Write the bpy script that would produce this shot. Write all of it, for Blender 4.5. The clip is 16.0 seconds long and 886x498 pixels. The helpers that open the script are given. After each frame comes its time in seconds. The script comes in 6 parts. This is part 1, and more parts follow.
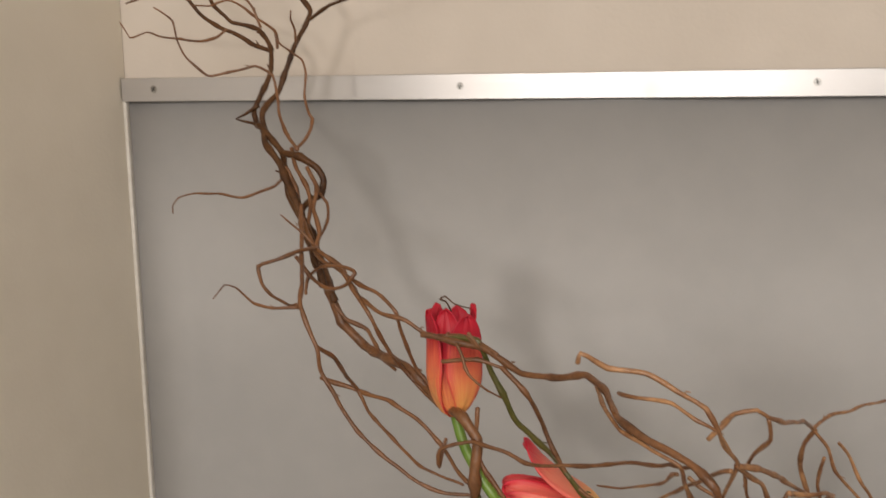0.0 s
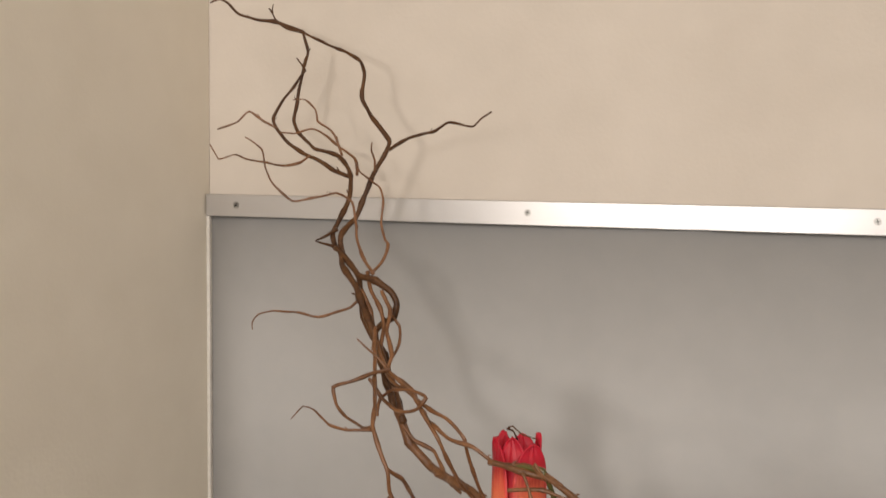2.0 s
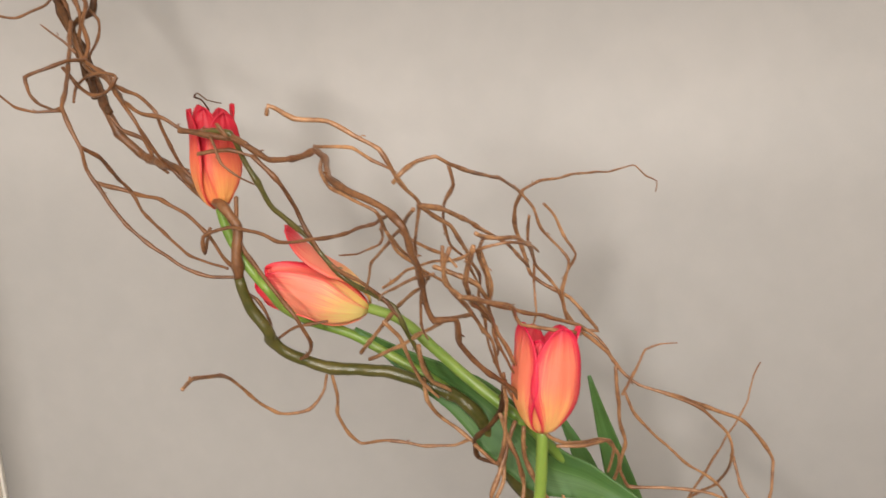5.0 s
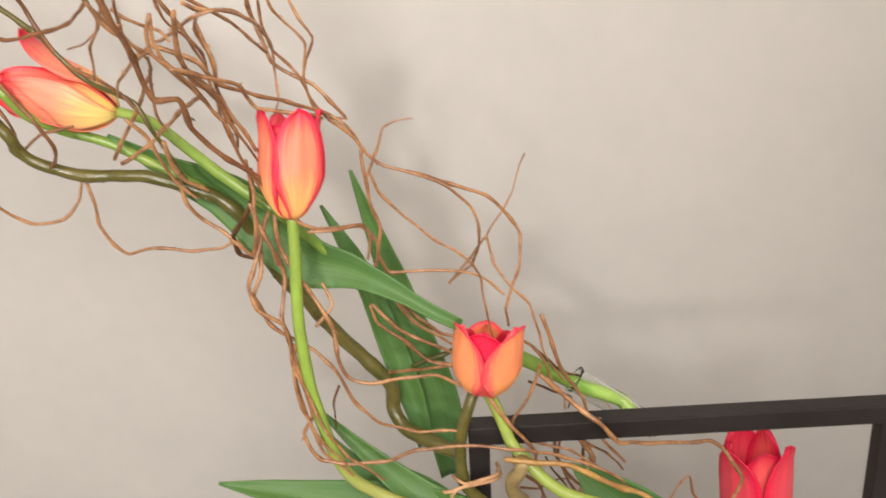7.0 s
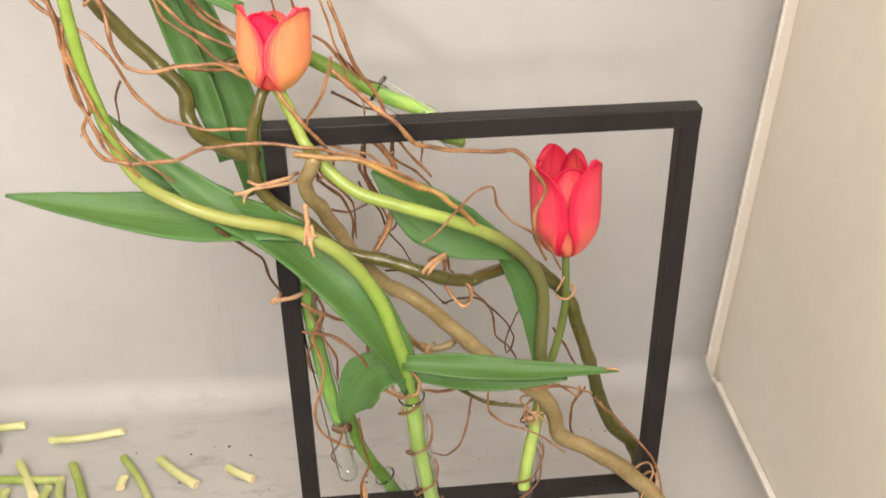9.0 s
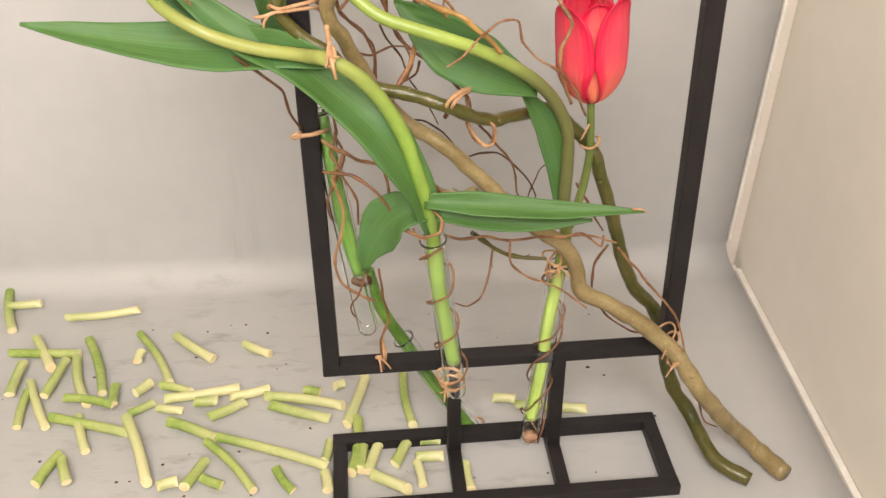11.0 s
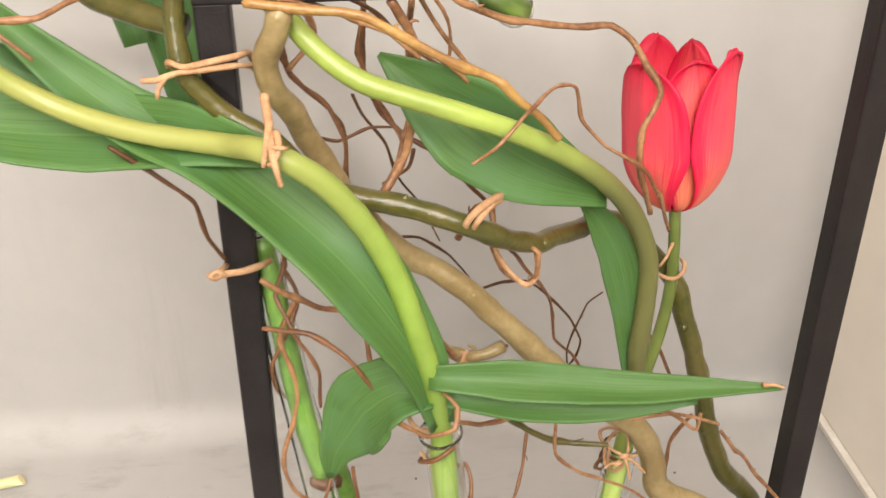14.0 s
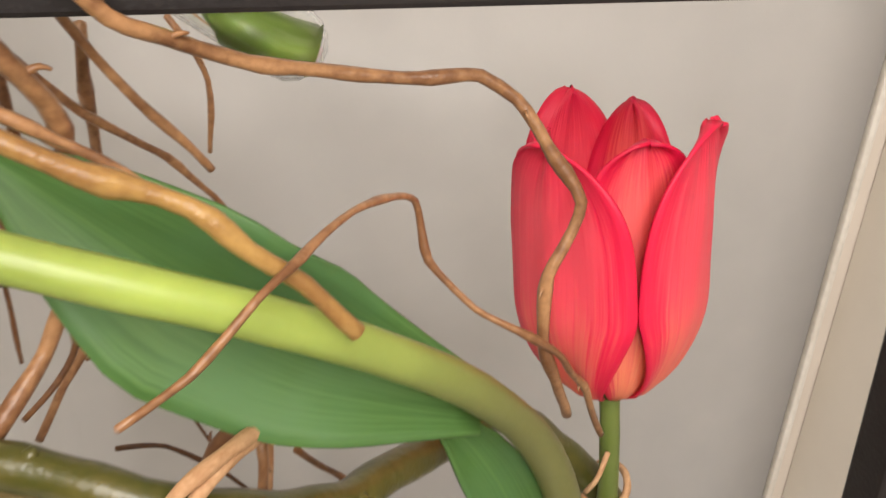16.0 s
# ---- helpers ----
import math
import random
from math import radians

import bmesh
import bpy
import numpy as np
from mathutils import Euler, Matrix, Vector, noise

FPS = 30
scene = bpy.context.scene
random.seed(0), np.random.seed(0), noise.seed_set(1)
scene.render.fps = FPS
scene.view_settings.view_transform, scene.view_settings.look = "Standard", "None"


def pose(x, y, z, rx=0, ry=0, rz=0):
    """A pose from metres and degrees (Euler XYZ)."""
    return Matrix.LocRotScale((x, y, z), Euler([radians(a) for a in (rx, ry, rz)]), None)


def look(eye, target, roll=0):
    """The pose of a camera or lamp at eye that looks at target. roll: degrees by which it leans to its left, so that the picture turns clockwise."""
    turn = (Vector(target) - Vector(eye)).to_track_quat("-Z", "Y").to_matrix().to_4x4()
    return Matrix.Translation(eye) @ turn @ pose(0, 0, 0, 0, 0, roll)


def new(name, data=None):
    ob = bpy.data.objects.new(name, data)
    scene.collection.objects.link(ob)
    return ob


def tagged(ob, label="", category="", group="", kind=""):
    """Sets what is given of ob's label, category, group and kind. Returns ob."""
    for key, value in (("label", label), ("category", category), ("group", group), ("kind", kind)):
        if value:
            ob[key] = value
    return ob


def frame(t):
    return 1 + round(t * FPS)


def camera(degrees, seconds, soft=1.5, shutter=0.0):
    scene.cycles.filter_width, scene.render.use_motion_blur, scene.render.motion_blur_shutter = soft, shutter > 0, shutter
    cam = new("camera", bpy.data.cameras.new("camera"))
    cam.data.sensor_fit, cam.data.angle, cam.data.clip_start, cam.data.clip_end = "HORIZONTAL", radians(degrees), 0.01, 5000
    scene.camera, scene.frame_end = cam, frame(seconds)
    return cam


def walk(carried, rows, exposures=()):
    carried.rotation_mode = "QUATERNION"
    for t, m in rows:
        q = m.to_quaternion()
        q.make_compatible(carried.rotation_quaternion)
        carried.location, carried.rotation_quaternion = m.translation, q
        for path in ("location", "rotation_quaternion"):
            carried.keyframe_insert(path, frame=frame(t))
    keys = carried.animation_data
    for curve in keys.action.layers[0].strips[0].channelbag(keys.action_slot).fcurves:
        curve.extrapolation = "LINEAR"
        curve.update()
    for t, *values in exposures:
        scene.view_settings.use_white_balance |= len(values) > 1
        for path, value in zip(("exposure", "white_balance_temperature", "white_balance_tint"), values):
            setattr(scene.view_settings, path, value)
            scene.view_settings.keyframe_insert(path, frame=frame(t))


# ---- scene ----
cam = camera(48.96, 16.0, soft=1.5, shutter=0.3)
PATH = [
    (0, (-0.1818, -0.5007, 0.9582), (-0.3023, -0.0231, 0.8722), -0.72),
    (0.5, (-0.1905, -0.5104, 0.9701), (-0.3279, -0.0333, 0.9110), 0.02),
    (1, (-0.1883, -0.5270, 0.9884), (-0.3370, -0.0507, 0.9565), 0.38),
    (1.5, (-0.1903, -0.5306, 0.9912), (-0.3385, -0.0535, 0.9701), 0.93),
    (2, (-0.1867, -0.5294, 0.9852), (-0.3343, -0.0532, 0.9465), 0.82),
    (2.5, (-0.1870, -0.5219, 0.9716), (-0.3245, -0.0449, 0.9126), 0.80),
    (3, (-0.1768, -0.5305, 0.9625), (-0.3031, -0.0543, 0.8772), 0.48),
    (3.5, (-0.1647, -0.5373, 0.9504), (-0.2681, -0.0600, 0.8433), 0.38),
    (4, (-0.1511, -0.5427, 0.9401), (-0.2323, -0.0654, 0.8154), -0.09),
    (4.2, (-0.1423, -0.5440, 0.9349), (-0.2152, -0.0665, 0.8056), -0.32),
    (6.3, (-0.0116, -0.5482, 0.8753), (-0.0676, -0.0825, 0.7021), -4.13),
    (6.5, (-0.0146, -0.5546, 0.8698), (-0.0537, -0.0898, 0.6897), -3.87),
    (7, (0.0034, -0.5632, 0.8513), (-0.0085, -0.1050, 0.6515), -2.70),
    (7.5, (0.0301, -0.5724, 0.8353), (0.0428, -0.1203, 0.6221), -1.22),
    (8, (0.0551, -0.5775, 0.8127), (0.0782, -0.1354, 0.5804), -0.74),
    (8.5, (0.0746, -0.5916, 0.7747), (0.0976, -0.1533, 0.5352), -0.42),
    (9, (0.0857, -0.5998, 0.7388), (0.1106, -0.1735, 0.4787), -0.46),
    (9.5, (0.0929, -0.6187, 0.7193), (0.1162, -0.1958, 0.4535), -0.49),
    (10, (0.0937, -0.6308, 0.6870), (0.1131, -0.2150, 0.4099), -0.59),
    (10.2, (0.0910, -0.6380, 0.6796), (0.1100, -0.2248, 0.3987), -0.52),
    (12.3, (0.0505, -0.5596, 0.6251), (0.0701, -0.1448, 0.3465), -0.48),
    (12.5, (0.0490, -0.5381, 0.6139), (0.0681, -0.1229, 0.3361), -0.16),
    (13, (0.0502, -0.4861, 0.5944), (0.0745, -0.0641, 0.3273), 0.63),
    (13.5, (0.0532, -0.4423, 0.5840), (0.0821, -0.0146, 0.3267), 0.49),
    (14, (0.0633, -0.3824, 0.5648), (0.1030, 0.0494, 0.3158), 0.25),
    (14.5, (0.0846, -0.3361, 0.5441), (0.1352, 0.0994, 0.3038), 1.15),
    (15, (0.0987, -0.2855, 0.5311), (0.1701, 0.1526, 0.3010), 1.41),
    (15.5, (0.1133, -0.2334, 0.5147), (0.1876, 0.2033, 0.2827), 0.70),
    (16, (0.1292, -0.1772, 0.5029), (0.2100, 0.2591, 0.2724), 1.70),
]
walk(cam, [(t, look(e, g, r)) for t, e, g, r in PATH],
     exposures=[(0, -1.2), (0.8, -1.08), (1.5, -1.05), (3.5, -1.0), (4.2, -0.74), (6.5, -0.14), (8.5, 0.36), (10, 0.35), (12.5, 0.33), (14.3, 0.56), (15.2, 0.5), (16, 0.25)])

# ---- world and lights ----
world = bpy.data.worlds.new("world")
scene.world = world
world.use_nodes = True
world.node_tree.nodes["Background"].inputs[0].default_value = (1.0, 0.95, 0.89, 1)
world.node_tree.nodes["Background"].inputs[1].default_value = 0.25


def area_lamp(name, eye, target, sx, sy, watts, colour):
    data = bpy.data.lights.new(name, "AREA")
    data.shape, data.size, data.size_y, data.energy, data.color = "RECTANGLE", sx, sy, watts, colour
    ob = new(name, data)
    ob.matrix_world = look(eye, target)
    return ob


spot = bpy.data.lights.new("room_spot", "SPOT")
spot.energy, spot.color, spot.shadow_soft_size = 128, (1.0, 0.92, 0.845), 0.115
spot.spot_size, spot.spot_blend = radians(46), 1.0
new("room_spot", spot).matrix_world = look((-0.32, -2.3, 1.02), (-0.50, 0.3, 0.80))
# unseen fill lamp, added in mid-air to brighten table and lower sheet evenly
area_lamp("added_fill_lamp", (0.04, -1.5, 1.62), (-0.10, 0.10, 0.30), 1.2, 0.9, 43, (1.0, 0.935, 0.87))

# ---- materials ----


def mat(name, base, rough=0.6, metal=0.0, vary=None, vscale=20.0, vamt=0.5, bump=0.0, bscale=200.0, spec=0.5, stretch=None, coat=0.0, sss=0.0, trans=0.0):
    """A principled material: base colour, a second colour mixed in by noise, and fine relief."""
    m = bpy.data.materials.new(name)
    m.use_nodes = True
    nt = m.node_tree
    b = nt.nodes["Principled BSDF"]
    b.inputs["Roughness"].default_value = rough
    b.inputs["Metallic"].default_value = metal
    b.inputs["Specular IOR Level"].default_value = spec
    b.inputs["Coat Weight"].default_value = coat
    b.inputs["Base Color"].default_value = (*base, 1)
    if sss:
        b.inputs["Subsurface Weight"].default_value = sss
        b.inputs["Subsurface Radius"].default_value = (0.006, 0.003, 0.002)
        b.inputs["Subsurface Scale"].default_value = 0.5
    co = nt.nodes.new("ShaderNodeTexCoord")
    vec = co.outputs["Object"]
    if stretch:
        mp = nt.nodes.new("ShaderNodeMapping")
        mp.inputs["Scale"].default_value = stretch
        nt.links.new(vec, mp.inputs["Vector"])
        vec = mp.outputs["Vector"]
    if vary:
        n1 = nt.nodes.new("ShaderNodeTexNoise")
        n1.inputs["Scale"].default_value, n1.inputs["Detail"].default_value = vscale, 5
        nt.links.new(vec, n1.inputs["Vector"])
        n2 = nt.nodes.new("ShaderNodeTexNoise")
        n2.inputs["Scale"].default_value, n2.inputs["Detail"].default_value = vscale * 7.3, 3
        nt.links.new(vec, n2.inputs["Vector"])
        av = nt.nodes.new("ShaderNodeMath")
        av.operation = "MULTIPLY_ADD"
        nt.links.new(n2.outputs["Fac"], av.inputs[0])
        av.inputs[1].default_value = 0.5
        nt.links.new(n1.outputs["Fac"], av.inputs[2])
        ramp = nt.nodes.new("ShaderNodeMapRange")
        ramp.inputs["From Min"].default_value, ramp.inputs["From Max"].default_value = 0.55, 0.95
        ramp.inputs["To Max"].default_value = vamt * 2
        nt.links.new(av.outputs[0], ramp.inputs["Value"])
        mix = nt.nodes.new("ShaderNodeMix")
        mix.data_type = "RGBA"
        mix.inputs["A"].default_value, mix.inputs["B"].default_value = (*base, 1), (*vary, 1)
        nt.links.new(ramp.outputs[0], mix.inputs["Factor"])
        nt.links.new(mix.outputs["Result"], b.inputs["Base Color"])
    if bump:
        n3 = nt.nodes.new("ShaderNodeTexNoise")
        n3.inputs["Scale"].default_value, n3.inputs["Detail"].default_value = bscale, 4
        nt.links.new(vec, n3.inputs["Vector"])
        bp = nt.nodes.new("ShaderNodeBump")
        bp.inputs["Strength"].default_value, bp.inputs["Distance"].default_value = bump, 0.0008
        nt.links.new(n3.outputs["Fac"], bp.inputs["Height"])
        nt.links.new(bp.outputs["Normal"], b.inputs["Normal"])
    return m


M_WALL = mat("painted_wall", (0.66, 0.592, 0.52), 0.85, vary=(0.60, 0.535, 0.465), vscale=3, vamt=0.5, bump=0.25, bscale=260)
# Wall paint with its colour lifted, making up for light missing on this side.
M_WALL_W_LIT = mat("side_wall_lit", (0.77, 0.71, 0.61), 0.85, vary=(0.71, 0.65, 0.55), vscale=3, vamt=0.5, bump=0.25, bscale=260)
M_WALL_R = mat("pale_board", (0.78, 0.735, 0.67), 0.8, vary=(0.73, 0.685, 0.62), vscale=4, vamt=0.5, bump=0.15, bscale=300)
M_SHEET = mat("grey_sheet", (0.43, 0.42, 0.412), 0.55, vary=(0.39, 0.383, 0.377), vscale=5, vamt=0.45, bump=0.06, bscale=400, spec=0.35)


def smudge(m):
    """Dark streaky smudges of sap and soil on the table part of the sheet."""
    nt = m.node_tree
    b = nt.nodes["Principled BSDF"]
    src = b.inputs["Base Color"].links[0].from_socket
    co = nt.nodes.new("ShaderNodeTexCoord")
    mp = nt.nodes.new("ShaderNodeMapping")
    mp.inputs["Scale"].default_value, mp.inputs["Rotation"].default_value = (16, 48, 1), (0, 0, 0.25)
    nz = nt.nodes.new("ShaderNodeTexNoise")
    nz.inputs["Scale"].default_value, nz.inputs["Detail"].default_value, nz.inputs["Roughness"].default_value = 1.0, 9, 0.68
    nt.links.new(co.outputs["Object"], mp.inputs["Vector"])
    nt.links.new(mp.outputs["Vector"], nz.inputs["Vector"])
    far = nt.nodes.new("ShaderNodeVectorMath")
    far.operation = "DISTANCE"
    far.inputs[1].default_value = (-0.05, 0.06, 0.0)
    nt.links.new(co.outputs["Object"], far.inputs[0])
    near = nt.nodes.new("ShaderNodeMapRange")
    near.inputs["From Min"].default_value, near.inputs["From Max"].default_value = 0.40, 0.10
    nt.links.new(far.outputs["Value"], near.inputs["Value"])
    cut = nt.nodes.new("ShaderNodeMapRange")
    cut.inputs["From Min"].default_value, cut.inputs["From Max"].default_value, cut.inputs["To Max"].default_value = 0.53, 0.78, 0.8
    nt.links.new(nz.outputs["Fac"], cut.inputs["Value"])
    mul = nt.nodes.new("ShaderNodeMath")
    mul.operation = "MULTIPLY"
    nt.links.new(near.outputs[0], mul.inputs[0])
    nt.links.new(cut.outputs[0], mul.inputs[1])
    mix = nt.nodes.new("ShaderNodeMix")
    mix.data_type = "RGBA"
    mix.inputs["B"].default_value = (0.17, 0.15, 0.13, 1)
    nt.links.new(mul.outputs[0], mix.inputs["Factor"])
    nt.links.new(src, mix.inputs["A"])
    nt.links.new(mix.outputs["Result"], b.inputs["Base Color"])


smudge(M_SHEET)
M_TRIM = mat("white_edge", (0.72, 0.69, 0.64), 0.6, vary=(0.58, 0.54, 0.48), vscale=25, vamt=0.4)
M_BLACK = mat("black_steel", (0.010, 0.008, 0.0085), 0.5, vary=(0.020, 0.016, 0.016), vscale=18, vamt=0.45, bump=0.25, bscale=700, spec=0.32)
M_SCREW = mat("screw_steel", (0.5, 0.49, 0.47), 0.35, metal=1.0, vary=(0.3, 0.29, 0.28), vscale=300, vamt=0.5)
M_SLOT_SHADE = mat("slot_shade", (0.03, 0.028, 0.027), 0.7)
M_TAN = mat("bast_tie", (0.56, 0.35, 0.195), 0.75, vary=(0.38, 0.20, 0.095), vscale=150, vamt=0.6, bump=0.5, bscale=900)
M_FLOOR = mat("room_floor", (0.2, 0.17, 0.14), 0.7, vary=(0.15, 0.13, 0.1), vscale=3)


# ---- mesh tools ----


def part(name, bm, material, parent=None, label="", smooth=True):
    """Links a bmesh as one mesh object under a thing or a part."""
    me = bpy.data.meshes.new(name)
    bmesh.ops.recalc_face_normals(bm, faces=bm.faces)
    bm.to_mesh(me)
    bm.free()
    for p in me.polygons:
        p.use_smooth = smooth
    for m in material if isinstance(material, (list, tuple)) else [material]:
        me.materials.append(m)
    ob = new(name, me)
    ob.parent = parent
    if label:
        ob["label"] = label
    return ob


def box_into(bm, lo, hi, bevel=0.0, m=None):
    """A box between two corners, with rounded edges."""
    t = bmesh.new()
    bmesh.ops.create_cube(t, size=1)
    for v in t.verts:
        v.co = Vector([lo[i] + (v.co[i] + 0.5) * (hi[i] - lo[i]) for i in range(3)])
    if bevel:
        bmesh.ops.bevel(t, geom=t.edges[:], offset=bevel, segments=2, affect="EDGES", profile=0.6)
    if m:
        bmesh.ops.transform(t, matrix=m, verts=t.verts)
    add_into(bm, t)


def add_into(bm, t):
    vs = {v: bm.verts.new(v.co) for v in t.verts}
    for f in t.faces:
        bm.faces.new([vs[v] for v in f.verts])
    t.free()


def box(name, lo, hi, material, parent=None, bevel=0.0, label="", m=None):
    bm = bmesh.new()
    box_into(bm, lo, hi, bevel, m)
    return part(name, bm, material, parent, label, smooth=False)


def spline(pts, step, bend=1.0):
    """Points along a smooth curve through the given ones (centripetal-like Catmull-Rom), evenly spaced by about step."""
    p = [Vector(q) for q in pts]
    if len(p) == 2:
        p.insert(1, (p[0] + p[1]) / 2)
    p = [p[0] * 2 - p[1]] + p + [p[-1] * 2 - p[-2]]
    out = []
    for i in range(1, len(p) - 2):
        a, b, c, d = p[i - 1 : i + 3]
        n = max(2, int((c - b).length / step))
        lb, la, lc = (c - b).length, (b - a).length, (d - c).length
        mb = ((b - a) / max(la, 1e-6) * lb + (c - b)) * 0.5
        mc = ((c - b) + (d - c) / max(lc, 1e-6) * lb) * 0.5
        mb, mc = mb * bend, mc * bend
        for k in range(n):
            t = k / n
            t2, t3 = t * t, t * t * t
            out.append(b * (2 * t3 - 3 * t2 + 1) + mb * (t3 - 2 * t2 + t) + c * (3 * t2 - 2 * t3) + mc * (t3 - t2))
    out.append(p[-2])
    return out


def frames(path):
    """Tangent and two normals at each point, carried along without twist."""
    n = len(path)
    tan = [(path[min(i + 1, n - 1)] - path[max(i - 1, 0)]).normalized() for i in range(n)]
    u = tan[0].cross(Vector((0.3, 1, 0.2))).normalized()
    out = []
    for t in tan:
        u = (u - t * u.dot(t)).normalized()
        out.append((t, u, t.cross(u)))
    return out


def tube_into(bm, pts, r0, r1, step=0.004, sides=8, rough=0.08, nodes=0.0, seed=0, tip=True, wiggle=0.0, bend=1.0):
    """A tapered round stem along a curve, slightly uneven, with swollen nodes; ends are rounded shut."""
    path = spline(pts, step, bend)
    rnd = random.Random(seed)
    if wiggle:
        path = [q + Vector((noise.noise(q * 60 + Vector((seed, 0, 0))), noise.noise(q * 60 + Vector((0, seed, 9))), noise.noise(q * 60 + Vector((5, 0, seed))))) * wiggle for q in path]
    fr = frames(path)
    n = len(path)
    knots, k = [], rnd.uniform(3, 8)
    while nodes and k < n - 2:
        knots.append(k)
        k += rnd.uniform(4, 11)
    rings = []
    for i, (q, (t, u, w)) in enumerate(zip(path, fr)):
        s = i / (n - 1)
        r = r0 + (r1 - r0) * s
        r *= 1 + rough * noise.noise(q * 130 + Vector((seed * 3.1, 0, 0)))
        for kk in knots:
            d = abs(i - kk)
            if d < 1.6:
                r *= 1 + nodes * (1 - d / 1.6)
        rings.append([bm.verts.new(q + (u * math.cos(a) + w * math.sin(a)) * r * (1 + rough * 0.6 * noise.noise(Vector((math.cos(a), math.sin(a), i * 0.35 + seed))))) for a in [2 * math.pi * j / sides for j in range(sides)]])
    for a, b in zip(rings, rings[1:]):
        for j in range(sides):
            bm.faces.new((a[j], a[(j + 1) % sides], b[(j + 1) % sides], b[j]))
    for ring, q, t, s in ((rings[0], path[0], fr[0][0], -1), (rings[-1], path[-1], fr[-1][0], 1)):
        r = r0 if s < 0 else r1
        c = bm.verts.new(q + t * s * r * (0.5 if tip else 0.05))
        for j in range(sides):
            bm.faces.new((ring[j], ring[(j + 1) % sides], c))


def thing(name, label, category, at=(0, 0, 0), group="", kind=""):
    ob = new(name)
    ob.location = at
    return tagged(ob, label, category, group, kind)


def structure(ob, label, category):
    return tagged(ob, label, category, kind="structure")


# ---- the alcove ----
YB, XL, XR = 0.299, -0.6765, 0.4565
structure(box("wall_north", (-1.9, YB + 0.004, -0.9), (1.9, YB + 0.12, 2.0), M_WALL), "cream painted wall behind the metal strip", "wall")
structure(box("wall_west", (XL - 0.13, -1.0, 0.0), (XL - 0.0048, YB + 0.003, 2.0), M_WALL_W_LIT), "cream painted side wall of the alcove", "wall")
structure(box("wall_east", (XR + 0.0085, -1.0, -0.02), (XR + 0.13, YB + 0.003, 2.0), M_WALL_R, m=Matrix(((1, 0, 0.042, 0), (0, 1, 0, 0), (0, 0, 1, 0), (0, 0, 0, 1)))), "pale cream side board of the alcove", "wall")
structure(box("wall_south", (-1.9, -3.1, -0.9), (1.9, -3.0, 2.0), M_WALL), "cream painted wall of the room", "wall")
structure(box("wall_far_west", (-2.0, -3.1, -0.9), (-1.9, YB + 0.12, 2.0), M_WALL), "cream painted wall of the room", "wall")
structure(box("wall_far_east", (1.9, -3.1, -0.9), (2.0, YB + 0.12, 2.0), M_WALL), "cream painted wall of the room", "wall")
structure(box("ceiling", (-2.0, -3.1, 2.0), (2.0, YB + 0.12, 2.1), M_WALL), "plain white ceiling", "ceiling")
structure(box("floor", (-2.0, -3.1, -0.95), (2.0, YB + 0.12, -0.9), M_FLOOR), "plain dull room floor", "floor")


def edge_x(z):
    """The sheet's right edge leans outward as it rises, and widens a little where it lies on the table."""
    return XR - 0.008 + 0.042 * max(z - 0.034, 0.0) + 0.009 * max(0.0, 1 - z / 0.034) ** 2


def cove_sheet():
    """A grey sheet that hangs on the wall, bends in a cove and runs forward over the table."""
    bm = bmesh.new()
    r = 0.034
    prof = [(YB, 0.944), (YB, 0.7), (YB, 0.45), (YB, 0.2), (YB, r)]
    prof += [(YB - r + r * math.cos(a), r - r * math.sin(a)) for a in [math.pi / 2 * k / 12 for k in range(1, 13)]]
    prof += [(0.15, 0), (0.0, 0), (-0.2, 0), (-0.6, 0)]
    fr = [k / 24 for k in range(25)]
    grid = [[bm.verts.new((XL + (edge_x(z) - XL) * f, y, z)) for f in fr] for y, z in prof]
    for a, b in zip(grid, grid[1:]):
        for i in range(len(fr) - 1):
            bm.faces.new((a[i], a[i + 1], b[i + 1], b[i]))
    back = [[bm.verts.new((XL + (edge_x(z) - XL) * f, min(y + 0.0025, YB + 0.0025), z - 0.0025)) for f in fr] for y, z in prof]
    for a, b in zip(back, back[1:]):
        for i in range(len(fr) - 1):
            bm.faces.new((a[i], b[i], b[i + 1], a[i + 1]))
    n = len(fr) - 1
    for j in range(len(prof) - 1):
        bm.faces.new((grid[j][0], grid[j + 1][0], back[j + 1][0], back[j][0]))
        bm.faces.new((grid[j][n], back[j][n], back[j + 1][n], grid[j + 1][n]))
    for i in range(n):
        bm.faces.new((grid[0][i], back[0][i], back[0][i + 1], grid[0][i + 1]))
        bm.faces.new((grid[-1][i], grid[-1][i + 1], back[-1][i + 1], back[-1][i]))
    ob = part("backdrop_sheet", bm, M_SHEET)
    return structure(ob, "smooth grey sheet curving from wall to table", "backdrop")


cove_sheet()
structure(box("table_top", (XL - 0.1, -0.6, -0.04), (XR + 0.1, YB, -0.0045), M_TRIM), "pale table top under the grey sheet", "table top")
LEAN = Matrix(((1, 0, 0.042, -0.0094), (0, 1, 0, 0), (0, 0, 1, 0), (0, 0, 0, 1)))
structure(box("trim", (XR + 0.001, YB - 0.004, 0.030), (XR + 0.006, YB + 0.004, 0.945), M_TRIM, bevel=0.002, m=LEAN), "white edge strip of the backdrop", "trim")
structure(box("trim", (XR + 0.001, -0.6, -0.003), (XR + 0.008, YB - 0.02, 0.005), M_TRIM, bevel=0.0015), "white edge strip along the table", "trim")
structure(box("trim", (XL - 0.0045, YB - 0.004, 0.0), (XL - 0.0008, YB + 0.004, 0.945), M_TRIM, bevel=0.001), "white edge strip of the backdrop", "trim")

# ---- metal strip with screws ----


